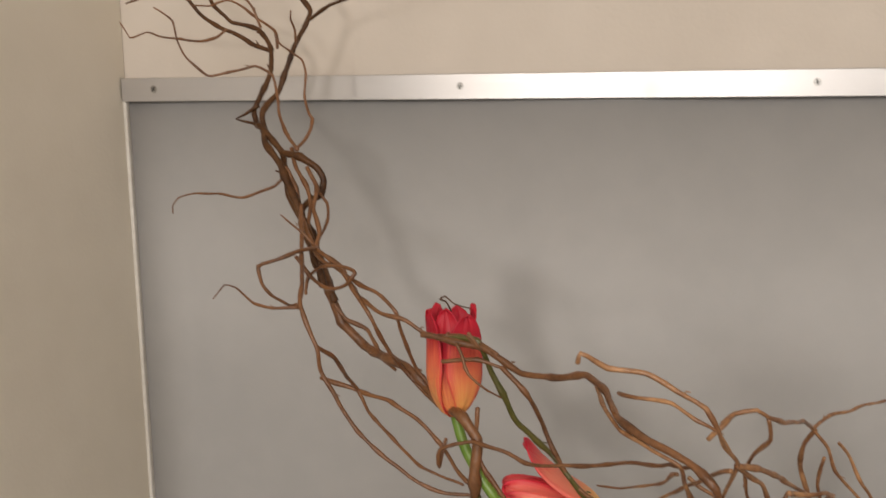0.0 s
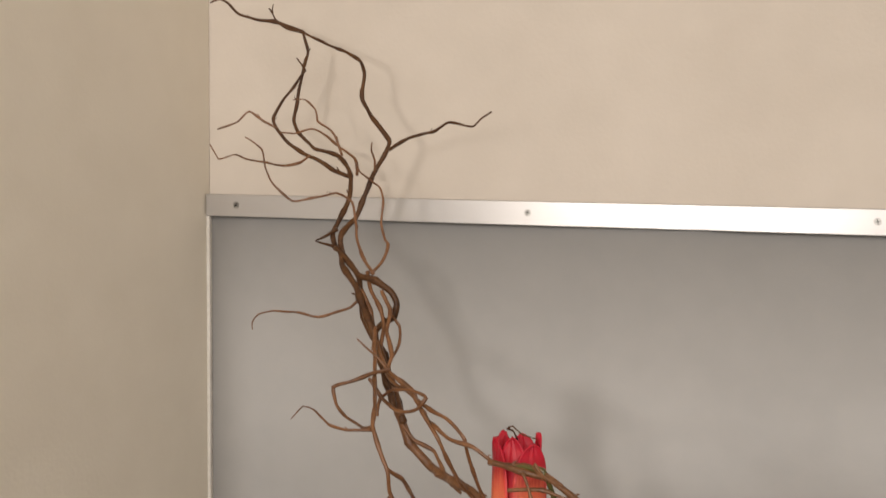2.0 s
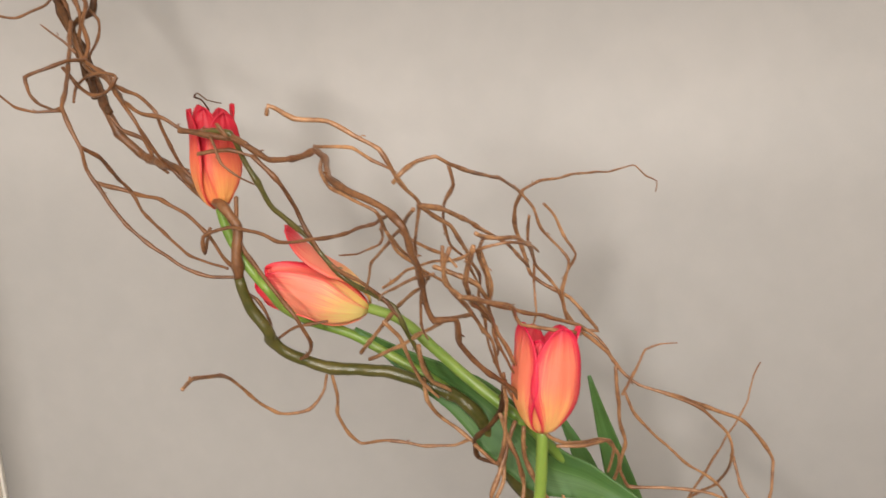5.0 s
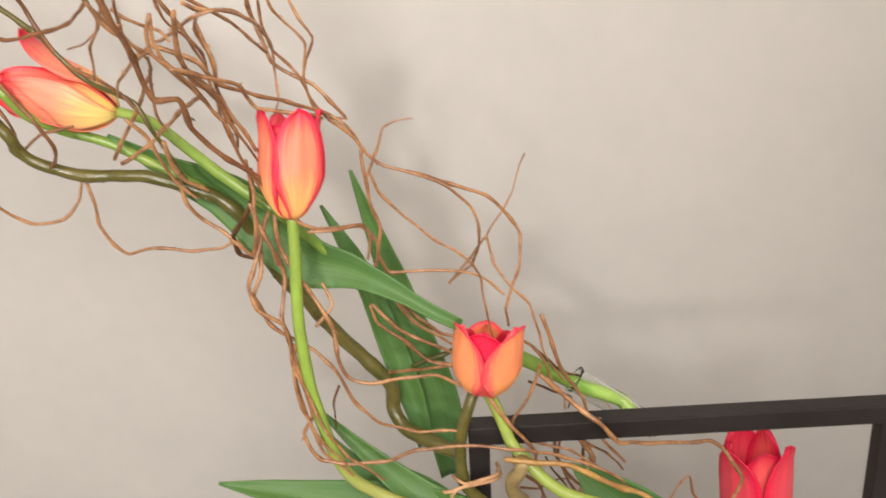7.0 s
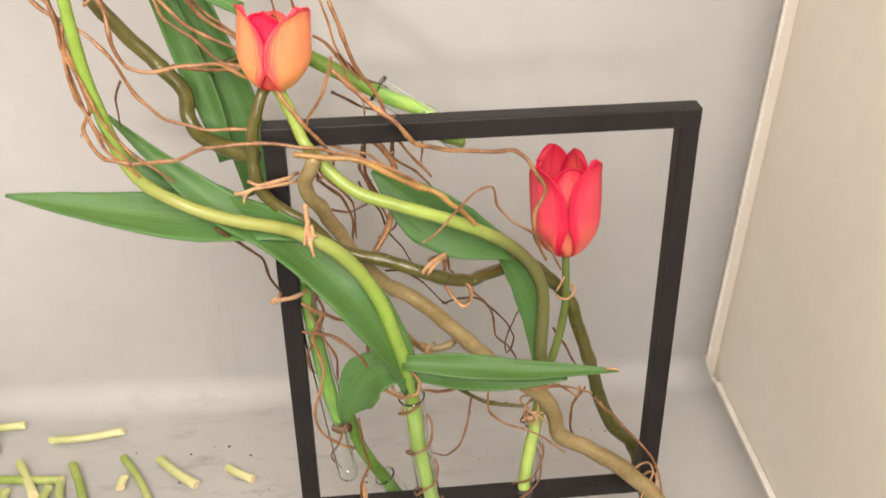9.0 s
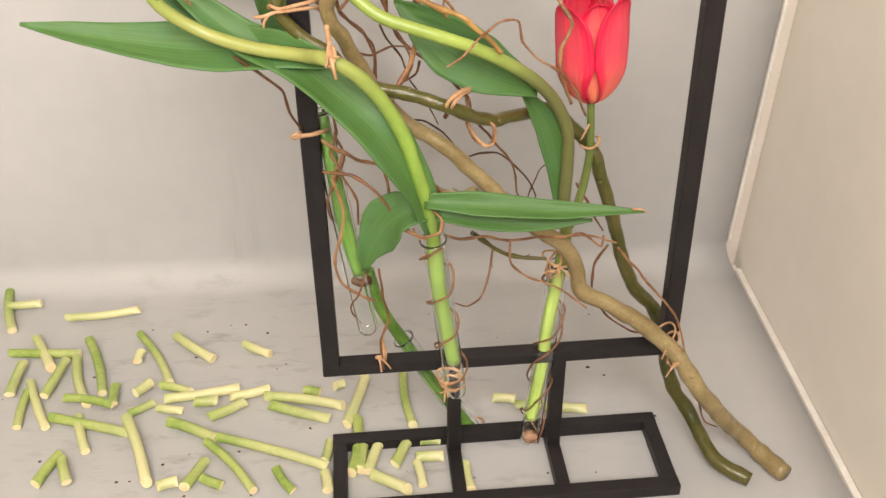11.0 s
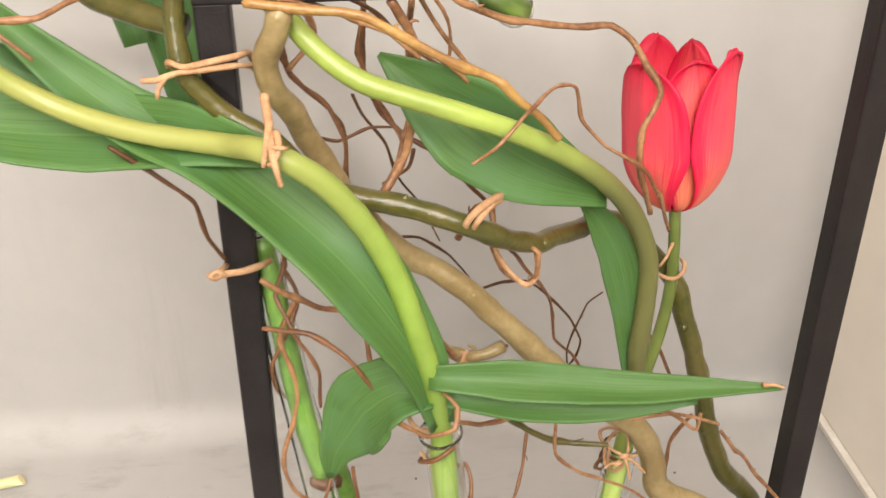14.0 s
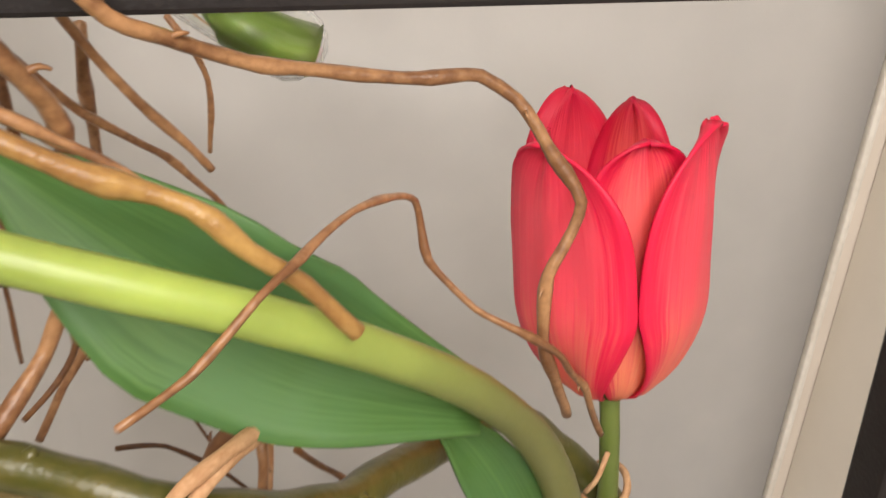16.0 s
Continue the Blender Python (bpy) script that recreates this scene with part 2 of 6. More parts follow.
def brushed_metal():
    m = bpy.data.materials.new("brushed_aluminium")
    m.use_nodes = True
    nt = m.node_tree
    b = nt.nodes["Principled BSDF"]
    b.inputs["Metallic"].default_value, b.inputs["Roughness"].default_value = 1.0, 0.24
    b.inputs["Base Color"].default_value = (0.58, 0.565, 0.56, 1)
    co = nt.nodes.new("ShaderNodeTexCoord")
    mp = nt.nodes.new("ShaderNodeMapping")
    mp.inputs["Scale"].default_value = (0.6, 30, 900)
    nz = nt.nodes.new("ShaderNodeTexNoise")
    nz.inputs["Scale"].default_value = 3
    nt.links.new(co.outputs["Object"], mp.inputs["Vector"])
    nt.links.new(mp.outputs["Vector"], nz.inputs["Vector"])
    bp = nt.nodes.new("ShaderNodeBump")
    bp.inputs["Strength"].default_value, bp.inputs["Distance"].default_value = 0.12, 0.0005
    nt.links.new(nz.outputs["Fac"], bp.inputs["Height"])
    nt.links.new(bp.outputs["Normal"], b.inputs["Normal"])
    rg = nt.nodes.new("ShaderNodeMapRange")
    rg.inputs["To Min"].default_value, rg.inputs["To Max"].default_value = 0.30, 0.52
    nt.links.new(nz.outputs["Fac"], rg.inputs["Value"])
    nt.links.new(rg.outputs[0], b.inputs["Roughness"])
    return m


M_ALU = brushed_metal()


def metal_strip():
    t = thing("metal_strip", "brushed aluminium strip screwed along the sheet's top edge", "metal strip", (0, YB, 0.952))
    bm = bmesh.new()
    n = 90
    # the strip bows slightly in and out between its screws
    rows = []
    for k in range(n + 1):
        x = XL - 0.003 + (XR - XL + 0.004) * k / n
        bow = 0.0008 * noise.noise(Vector((x * 6, 3, 1))) + 0.0009 * math.sin(x * 22 + 1) - 0.0012 + 0.0011 * math.exp(-(((x + 0.225) / 0.016) ** 2))
        rows.append([bm.verts.new((x, y + bow, z)) for y, z in ((-0.0005, -0.0105), (-0.0030, -0.0105), (-0.0036, -0.0100), (-0.0036, -0.0100), (-0.0036, 0.0100), (-0.0036, 0.0100), (-0.0030, 0.0105), (-0.0005, 0.0105))])
    for a, b in zip(rows, rows[1:]):
        for i in (0, 1, 3, 5, 6):
            bm.faces.new((a[i], a[i + 1], b[i + 1], b[i]))
        bm.faces.new((a[7], a[0], b[0], b[7]))
    part("strip", bm, M_ALU, t)
    for x in (-0.648, -0.366, -0.088, 0.19, 0.44):
        bm = bmesh.new()
        bmesh.ops.create_cone(bm, cap_ends=True, segments=20, radius1=0.0042, radius2=0.0030, depth=0.002)
        bmesh.ops.transform(bm, matrix=pose(x, -0.0047, 0.0005, 90), verts=bm.verts)
        s = part("screw", bm, M_SCREW, t, "small steel cross-head screw", smooth=False)
        # dark bars on the head, coloured as the shade inside a cross recess
        for a in (20, 110):
            box("slot", (-0.0021, -0.0003, -0.0005), (0.0021, 0.0003, 0.0003), M_SLOT_SHADE, s, m=pose(x, -0.0057, 0.0005, 90) @ pose(0, 0, 0, 0, 0, a + x * 90))


metal_strip()

# ---- the black stand ----


def metal_stand():
    t = thing("metal_stand", "black steel open frame on two posts and a ring base", "stand", (0.1499, 0.0085, 0.0))
    t.rotation_euler = (0, 0, radians(2.3))
    s, yd = 0.0145, 0.0075
    x0, x1, z0, z1 = 0.0 - 0.15, 0.3005 - 0.15, 0.107, 0.4735
    bv = 0.0012
    box("top_bar", (x0, -yd, z1 - s), (x1, yd, z1), M_BLACK, t, bv)
    box("bottom_bar", (x0, -yd, z0 + 0.004), (x1 + 0.0055, yd, z0 + s), M_BLACK, t, bv)
    box("side_bar", (x0 + 0.0003, -yd + 0.0004, z0 + s - 0.001), (x0 + s, yd - 0.0004, z1 - s + 0.001), M_BLACK, t, bv)
    k = 0.0055 / (z1 - z0)
    box("side_bar", (x1 - s, -yd + 0.0004, z0 + s - 0.001), (x1 - 0.0003, yd - 0.0004, z1 - s + 0.001), M_BLACK, t, bv, m=Matrix(((1, 0, -k, k * z1), (0, 1, 0, 0), (0, 0, 1, 0), (0, 0, 0, 1))))
    for px in (0.112, 0.2035):
        box("post", (px - 0.15 - 0.006, -0.006, 0.011), (px - 0.15 + 0.006, 0.006, z0 + 0.006), M_BLACK, t, bv)
        box("cross_bar", (px - 0.15 - 0.006, -0.056, 0.0002), (px - 0.15 + 0.006, 0.014, 0.0118), M_BLACK, t, bv)
    bx0, bx1, y0, y1 = 0.001 - 0.15, 0.3055 - 0.15, -0.068, 0.026
    box("base_bar", (bx0, y1 - 0.013, 0), (bx1, y1, 0.012), M_BLACK, t, bv)
    box("base_bar", (bx0, y0, 0), (bx1, y0 + 0.013, 0.012), M_BLACK, t, bv)
    box("base_bar", (bx0 + 0.0003, y0 + 0.012, 0.0002), (bx0 + 0.013, y1 - 0.012, 0.0118), M_BLACK, t, bv)
    box("base_bar", (bx1 - 0.013, y0 + 0.012, 0.0002), (bx1 - 0.0003, y1 - 0.012, 0.0118), M_BLACK, t, bv)


metal_stand()


# ---- plant materials ----
M_TWIG = {
    "dark": mat("willow_bark_dark", (0.042, 0.016, 0.006), 0.5, spec=0.3, vary=(0.105, 0.045, 0.015), vscale=60, vamt=0.6, bump=0.6, bscale=500),
    "brown": mat("willow_bark_brown", (0.095, 0.037, 0.013), 0.42, vary=(0.21, 0.092, 0.036), vscale=60, vamt=0.6, bump=0.5, bscale=500),
    "tan": mat("willow_bark_tan", (0.42, 0.222, 0.102), 0.36, vary=(0.18, 0.08, 0.034), vscale=55, vamt=0.65, bump=0.5, bscale=500),
    "olive": mat("willow_bark_olive", (0.050, 0.054, 0.009), 0.28, vary=(0.105, 0.088, 0.022), vscale=38, vamt=0.6, bump=0.4, bscale=350),
}
M_THICK = mat("willow_bark_thick", (0.32, 0.245, 0.115), 0.36, vary=(0.21, 0.15, 0.062), vscale=42, vamt=0.55, bump=0.6, bscale=300)
M_TWIG["khaki"] = M_THICK
M_TWIG["golden"] = mat("willow_bark_golden", (0.42, 0.25, 0.075), 0.36, vary=(0.24, 0.12, 0.035), vscale=50, vamt=0.6, bump=0.5, bscale=500)
M_STEM = mat("tulip_stem", (0.11, 0.22, 0.028), 0.36, vary=(0.26, 0.36, 0.07), vscale=9, vamt=0.55, bump=0.15, bscale=300, sss=0.15)
M_CUT = mat("cut_stem_skin", (0.20, 0.30, 0.05), 0.42, vary=(0.36, 0.42, 0.12), vscale=28, vamt=0.6, bump=0.3, bscale=300)
M_CUT_END = mat("cut_stem_flesh", (0.66, 0.64, 0.36), 0.7, vary=(0.6, 0.42, 0.22), vscale=90, vamt=0.4)


def uv_mix(name, rough, build, spec=0.4, sss=0.2, relief=0.35):
    """A principled material whose colour is built from the surface's own u (across) and v (along)."""
    m = bpy.data.materials.new(name)
    m.use_nodes = True
    nt = m.node_tree
    b = nt.nodes["Principled BSDF"]
    b.inputs["Roughness"].default_value, b.inputs["Specular IOR Level"].default_value = rough, spec
    b.inputs["Subsurface Weight"].default_value = sss
    b.inputs["Subsurface Radius"].default_value = (0.004, 0.002, 0.001)
    b.inputs["Subsurface Scale"].default_value = 0.6
    co = nt.nodes.new("ShaderNodeTexCoord")
    sep = nt.nodes.new("ShaderNodeSeparateXYZ")
    nt.links.new(co.outputs["UV"], sep.inputs[0])
    mp = nt.nodes.new("ShaderNodeMapping")
    mp.inputs["Scale"].default_value = (26, 1.6, 1)
    nt.links.new(co.outputs["UV"], mp.inputs["Vector"])
    nz = nt.nodes.new("ShaderNodeTexNoise")
    nz.inputs["Scale"].default_value, nz.inputs["Detail"].default_value = 1.6, 4
    nt.links.new(mp.outputs["Vector"], nz.inputs["Vector"])
    big = nt.nodes.new("ShaderNodeTexNoise")
    big.inputs["Scale"].default_value = 45
    nt.links.new(co.outputs["Object"], big.inputs["Vector"])

    def math_node(op, a, c, d=None):
        n = nt.nodes.new("ShaderNodeMath")
        n.operation, n.use_clamp = op, False
        for i, s in enumerate((a, c, d)):
            if s is None:
                continue
            if isinstance(s, (int, float)):
                n.inputs[i].default_value = s
            else:
                nt.links.new(s, n.inputs[i])
        return n.outputs[0]

    def ramp(s, lo, hi):
        n = nt.nodes.new("ShaderNodeMapRange")
        n.interpolation_type = "SMOOTHSTEP"
        n.inputs["From Min"].default_value, n.inputs["From Max"].default_value = lo, hi
        nt.links.new(s, n.inputs["Value"])
        return n.outputs[0]

    def mix(fac, a, c):
        n = nt.nodes.new("ShaderNodeMix")
        n.data_type = "RGBA"
        nt.links.new(fac, n.inputs["Factor"])
        for k, s in (("A", a), ("B", c)):
            if isinstance(s, tuple):
                n.inputs[k].default_value = (*s, 1)
            else:
                nt.links.new(s, n.inputs[k])
        return n.outputs["Result"]

    col = build(sep.outputs[0], sep.outputs[1], nz.outputs["Fac"], big.outputs["Fac"], math_node, ramp, mix)
    nt.links.new(col, b.inputs["Base Color"])
    bp = nt.nodes.new("ShaderNodeBump")
    bp.inputs["Strength"].default_value, bp.inputs["Distance"].default_value = relief, 0.0006
    nt.links.new(nz.outputs["Fac"], bp.inputs["Height"])
    nt.links.new(bp.outputs["Normal"], b.inputs["Normal"])
    return m


def petal_colours(base, body, edge, tip, start=0.72, rim=0.42):
    def build(u, v, streak, big, mth, ramp, mix):
        off = mth("ABSOLUTE", mth("SUBTRACT", u, 0.5), 0)
        e = mth("ADD", mth("MULTIPLY", off, 1.5), mth("MULTIPLY", mth("SUBTRACT", streak, 0.5), 0.7))
        vv = mth("ADD", v, mth("MULTIPLY", mth("SUBTRACT", streak, 0.5), 0.5))
        c = mix(ramp(vv, 0.02, 0.42), base, body)
        c = mix(ramp(e, rim, rim + 0.36), c, edge)
        c = mix(ramp(vv, start, start + 0.38), c, tip)
        return c
    return build


def leaf_colours(u, v, streak, big, mth, ramp, mix):
    c = mix(ramp(streak, 0.3, 0.7), (0.048, 0.12, 0.023), (0.080, 0.172, 0.042))
    c = mix(ramp(big, 0.4, 0.75), c, (0.07, 0.16, 0.05))
    mid = mth("ABSOLUTE", mth("SUBTRACT", u, 0.5), 0)
    return mix(ramp(mid, 0.03, 0.0), c, (0.085, 0.18, 0.045))


M_LEAF = uv_mix("tulip_leaf", 0.56, leaf_colours, 0.40, 0.10, 0.06)
M_PETAL = {
    1: uv_mix("petal_orange", 0.5, petal_colours((0.80, 0.36, 0.11), (0.74, 0.15, 0.075), (0.62, 0.04, 0.045), (0.48, 0.008, 0.028), 0.32, 0.46)),
    2: uv_mix("petal_coral", 0.5, petal_colours((0.72, 0.55, 0.18), (0.82, 0.23, 0.15), (0.78, 0.12, 0.10), (0.68, 0.018, 0.05), 0.52, 0.50)),
    3: uv_mix("petal_pink_orange", 0.5, petal_colours((0.82, 0.42, 0.14), (0.82, 0.20, 0.12), (0.66, 0.018, 0.06), (0.66, 0.012, 0.065), 0.58, 0.35)),
    4: uv_mix("petal_warm", 0.5, petal_colours((0.82, 0.36, 0.12), (0.84, 0.27, 0.12), (0.74, 0.03, 0.08), (0.72, 0.012, 0.075))),
    5: uv_mix("petal_red", 0.5, petal_colours((0.76, 0.16, 0.11), (0.75, 0.062, 0.10), (0.68, 0.008, 0.055), (0.62, 0.006, 0.05), 0.58, 0.34)),
}
M_INNER = {
    1: uv_mix("petal_inner_crimson", 0.5, petal_colours((0.74, 0.24, 0.08), (0.46, 0.014, 0.03), (0.50, 0.008, 0.03), (0.46, 0.006, 0.028))),
    2: uv_mix("petal_inner_coral", 0.5, petal_colours((0.72, 0.50, 0.14), (0.80, 0.15, 0.11), (0.72, 0.03, 0.06), (0.68, 0.02, 0.05))),
    3: uv_mix("petal_inner_pink", 0.5, petal_colours((0.80, 0.34, 0.12), (0.76, 0.08, 0.10), (0.68, 0.012, 0.07), (0.66, 0.010, 0.065))),
    5: uv_mix("petal_inner_red", 0.5, petal_colours((0.80, 0.22, 0.12), (0.75, 0.10, 0.10), (0.64, 0.009, 0.055), (0.54, 0.005, 0.045), 0.62, 0.28)),
}
M_INNER[4] = uv_mix("petal_inner_deep", 0.5, petal_colours((0.78, 0.12, 0.08), (0.72, 0.02, 0.07), (0.66, 0.01, 0.06), (0.60, 0.008, 0.05)))


# ---- plant builders ----


def surface(name, fn, nu, nv, thick, material, parent, label=""):
    """A thin curved body over the unit square: fn(u, v) gives the point, thick the depth."""
    P = [[fn(i / nu, j / nv) for i in range(nu + 1)] for j in range(nv + 1)]
    bm = bmesh.new()
    uv = bm.loops.layers.uv.new("uv")
    N = []
    for j in range(nv + 1):
        row = []
        for i in range(nu + 1):
            a = P[j][min(i + 1, nu)] - P[j][max(i - 1, 0)]
            b = P[min(j + 1, nv)][i] - P[max(j - 1, 0)][i]
            n = a.cross(b)
            row.append(n.normalized() if n.length > 1e-12 else Vector((0, -1, 0)))
        N.append(row)
    sides = []
    for s in (0.5, -0.5):
        sides.append([[bm.verts.new(P[j][i] + N[j][i] * thick * s) for i in range(nu + 1)] for j in range(nv + 1)])

    def face(quad, coords):
        f = bm.faces.new(quad)
        for l, c in zip(f.loops, coords):
            l[uv].uv = c

    for k, g in enumerate(sides):
        for j in range(nv):
            for i in range(nu):
                ij = [(i, j), (i + 1, j), (i + 1, j + 1), (i, j + 1)]
                face([g[b][a] for a, b in ij], [(a / nu, b / nv) for a, b in ij])
    rim = [(i, 0) for i in range(nu)] + [(nu, j) for j in range(nv)] + [(i, nv) for i in range(nu, 0, -1)] + [(0, j) for j in range(nv, 0, -1)]
    for a, b in zip(rim, rim[1:] + rim[:1]):
        face([sides[0][a[1]][a[0]], sides[0][b[1]][b[0]], sides[1][b[1]][b[0]], sides[1][a[1]][a[0]]], [(a[0] / nu, a[1] / nv), (b[0] / nu, b[1] / nv)] * 2)
    return part(name, bm, material, parent, label)


def willow_branch():
    return thing("willow_branch", "thin curly brown willow branch twisting through the arrangement", "branch", group="willow branches")


def twig(parent, bark, r0, r1, pts, seed):
    if r0 < 0.0014 or (bark == "dark" and r0 < 0.0025):
        r0, r1 = r0 * 1.2, r1 * 1.2
    bm = bmesh.new()
    tube_into(bm, pts, r0, r1, 0.0035, 8, 0.16, 0.36, seed, wiggle=0.0012, bend=0.6)
    # small buds along the twig
    rnd = random.Random(seed)
    path = spline(pts, 0.004, 0.6)
    for k in range(3, len(path) - 3, 9):
        q = path[k]
        d = Vector((rnd.uniform(-1, 1), rnd.uniform(-1, 1), rnd.uniform(-0.2, 1))).normalized()
        r = r0 + (r1 - r0) * k / len(path)
        if rnd.random() < 0.5:
            tube_into(bm, [q, q + d * r * 1.6, q + d * r * 2.3 + (path[k + 1] - q) * 0.4], r * 0.55, r * 0.2, 0.001, 5, 0, 0, seed)
    return part("twig", bm, M_TWIG[bark], parent)


def bough(bark, r0, r1, pts, seed):
    m = M_THICK if bark == "brown" else M_TWIG["olive"]
    t = thing("willow_bough", "thick smooth olive-brown willow stem tied to the stand" if bark == "brown" else "olive green willow stem bent along the stand", "branch", group="thick willow stems")
    bm = bmesh.new()
    tube_into(bm, pts, r0, r1, 0.004, 14, 0.10, 0.10, seed, tip=False, wiggle=0.0012)
    part("bark", bm, m, t)
    path = spline(pts, 0.004)
    rnd = random.Random(seed)
    for k in range(8, len(path) - 6, 17):
        q = path[k]
        d = Vector((rnd.uniform(-1, 1), rnd.uniform(-1, 0.2), rnd.uniform(-1, 1))).normalized()
        r = r0 + (r1 - r0) * k / len(path)
        bm = bmesh.new()
        tube_into(bm, [q + d * r * 0.7, q + d * r * 1.08, q + d * r * 1.25], r * 0.5, r * 0.25, 0.001, 7, 0.2, 0, k)
        part("knot", bm, m, t)


def leaf(parent, widths, pts, seed):
    """A long tulip leaf: a channelled blade along a curve."""
    path = spline(pts, 0.006)
    fr = frames(path)
    n = len(path)
    k = len(widths)
    eye = Vector((0.12, -0.62, 0.75))

    def fn(u, v):
        x = v * (n - 1)
        i = min(int(x), n - 2)
        q = path[i].lerp(path[i + 1], x - i)
        t = (path[min(i + 2, n - 1)] - path[max(i - 1, 0)]).normalized()
        y = v * (k - 1)
        a = min(int(y), k - 2)
        w = widths[a] + (widths[a + 1] - widths[a]) * (y - a)
        w = max(w, 0.0006)
        face = (eye - q).normalized()
        side = t.cross(face).normalized()
        up = side.cross(t).normalized()
        tw = 0.35 * math.sin(v * 3.1 + seed) + 0.15 * noise.noise(Vector((v * 4, seed, 0)))
        s = side * math.cos(tw) + up * math.sin(tw)
        h = up * math.cos(tw) - side * math.sin(tw)
        c = u * 2 - 1
        wave = 0.07 * math.sin(v * 13 + seed * 2 + (2 if c > 0 else 0)) * abs(c) ** 2
        return q + s * c * w + h * w * (0.42 * abs(c) ** 1.6 - 0.2 + wave)

    return surface("leaf", fn, 10, max(18, n), 0.0009, M_LEAF, parent)


def petal(parent, phi, R, H, open_, material, inner, seed, m, tall=1.0, half=49, tip=2.2, slide=0.0):
    """A cupped petal with a rounded tip: half is its half width in degrees, tall its height, slide the tip's shift round the flower."""
    wide = math.radians(half)
    Hh = H * tall
    rr = R * (0.86 if inner else 1.0)

    def fn(u, v):
        c = u * 2 - 1
        v = 1 - (1 - v) ** 1.45
        shape = 0.42 + 0.58 * min(1.0, v / 0.42) ** 0.8
        if v > 0.4:
            shape *= max(0.0, 1 - ((v - 0.4) / 0.6) ** tip) ** 0.55
        prof = 0.18 + 0.82 * math.sin(min(v / 0.42, 1.0) * math.pi / 2) ** 0.66 if v < 0.42 else 1.0 - 0.16 * ((v - 0.42) / 0.58) ** 1.6
        r = rr * prof + open_ * R * 0.9 * v * v
        r += R * 0.05 * noise.noise(Vector((c * 2.1, v * 3, seed)))
        a = phi + c * wide * shape + slide * v * v
        # the middle lies flatter than a round cup, the margins roll outward near the tip
        flat = r * (1 - 0.10 * (1 - abs(c)) * min(1.0, v / 0.2)) + R * 0.10 * abs(c) ** 4 * v ** 2
        z = Hh * v + 0.0016 * noise.noise(Vector((c * 3.6, seed * 1.7, v * 2))) * v ** 4 * (Hh / 0.06)
        ridge = 0.045 * R * math.exp(-(c * 5) ** 2) * (0.3 + v)
        groove = -0.02 * R * math.exp(-((abs(c) - 0.22) * 12) ** 2) * v
        return m @ Vector(((flat + ridge + groove) * math.cos(a), (flat + ridge + groove) * math.sin(a), z))

    return surface("petal", fn, 16, 30, 0.0009, material, parent)


TULIP_LABELS = {
    1: "orange tulip with red petal tips on a green stem",
    2: "coral tulip lying sideways with petals opening apart",
    3: "pink and orange upright tulip on a long stem",
    4: "short warm orange tulip with crimson petal edges",
    5: "large coral red tulip standing inside the black frame",
}


# for each tulip its outer and inner petals: turn in degrees, lean, height, half width, roundness of the tip, shift of the tip
PETALS = {
    1: (((216, 0.06, 0.97, 46, 2.6, -0.06), (314, 0.06, 0.92, 46, 3.0, 0.06), (95, 0.1, 1.0, 50, 2.2, 0.0)), ((268, -0.02, 0.97, 46, 2.8, -0.1), (30, 0.02, 1.02, 48, 2.4, 0.0), (150, 0.02, 1.02, 48, 2.4, 0.0))),
    2: (((8, 0.85, 0.90, 50, 2.2, 0.0), (262, -0.02, 0.96, 54, 2.8, 0.0), (165, 0.05, 0.92, 54, 2.8, 0.0)), ((300, -0.05, 0.92, 48, 2.6, 0.0), (215, -0.05, 0.88, 50, 2.6, 0.0), (100, 0.1, 0.95, 46, 2.2, 0.0))),
    3: (((296, 0.06, 1.0, 50, 2.3, -0.02), (213, 0.06, 0.99, 46, 3.0, -0.06), (70, 0.1, 0.93, 46, 2.2, 0.0)), ((248, -0.06, 0.86, 42, 2.4, 0.0), (352, 0.12, 0.98, 42, 2.6, 0.1), (130, 0.0, 0.93, 46, 2.2, 0.0))),
    4: (((208, 0.02, 0.97, 58, 2.9, 0.02), (320, 0.03, 1.0, 62, 2.8, 0.02), (95, -0.08, 0.70, 50, 2.2, 0.0)), ((262, -0.02, 0.97, 50, 3.4, -0.1), (30, -0.08, 0.7, 46, 2.2, 0.0), (150, -0.08, 0.7, 46, 2.2, 0.0))),
    5: (((214, 0.10, 0.90, 52, 3.8, -0.10), (311, 0.17, 0.95, 47, 3.8, 0.10), (106, 0.0, 0.98, 46, 2.6, 0.0)), ((272, 0.0, 0.91, 46, 5.0, 0.04), (55, -0.02, 0.95, 42, 2.4, 0.0), (165, 0.0, 0.9, 42, 2.2, 0.0))),
}


M_STEM_DULL = mat("tulip_stem_dull", (0.085, 0.12, 0.022), 0.4, vary=(0.15, 0.19, 0.045), vscale=14, vamt=0.5, bump=0.15, bscale=300)


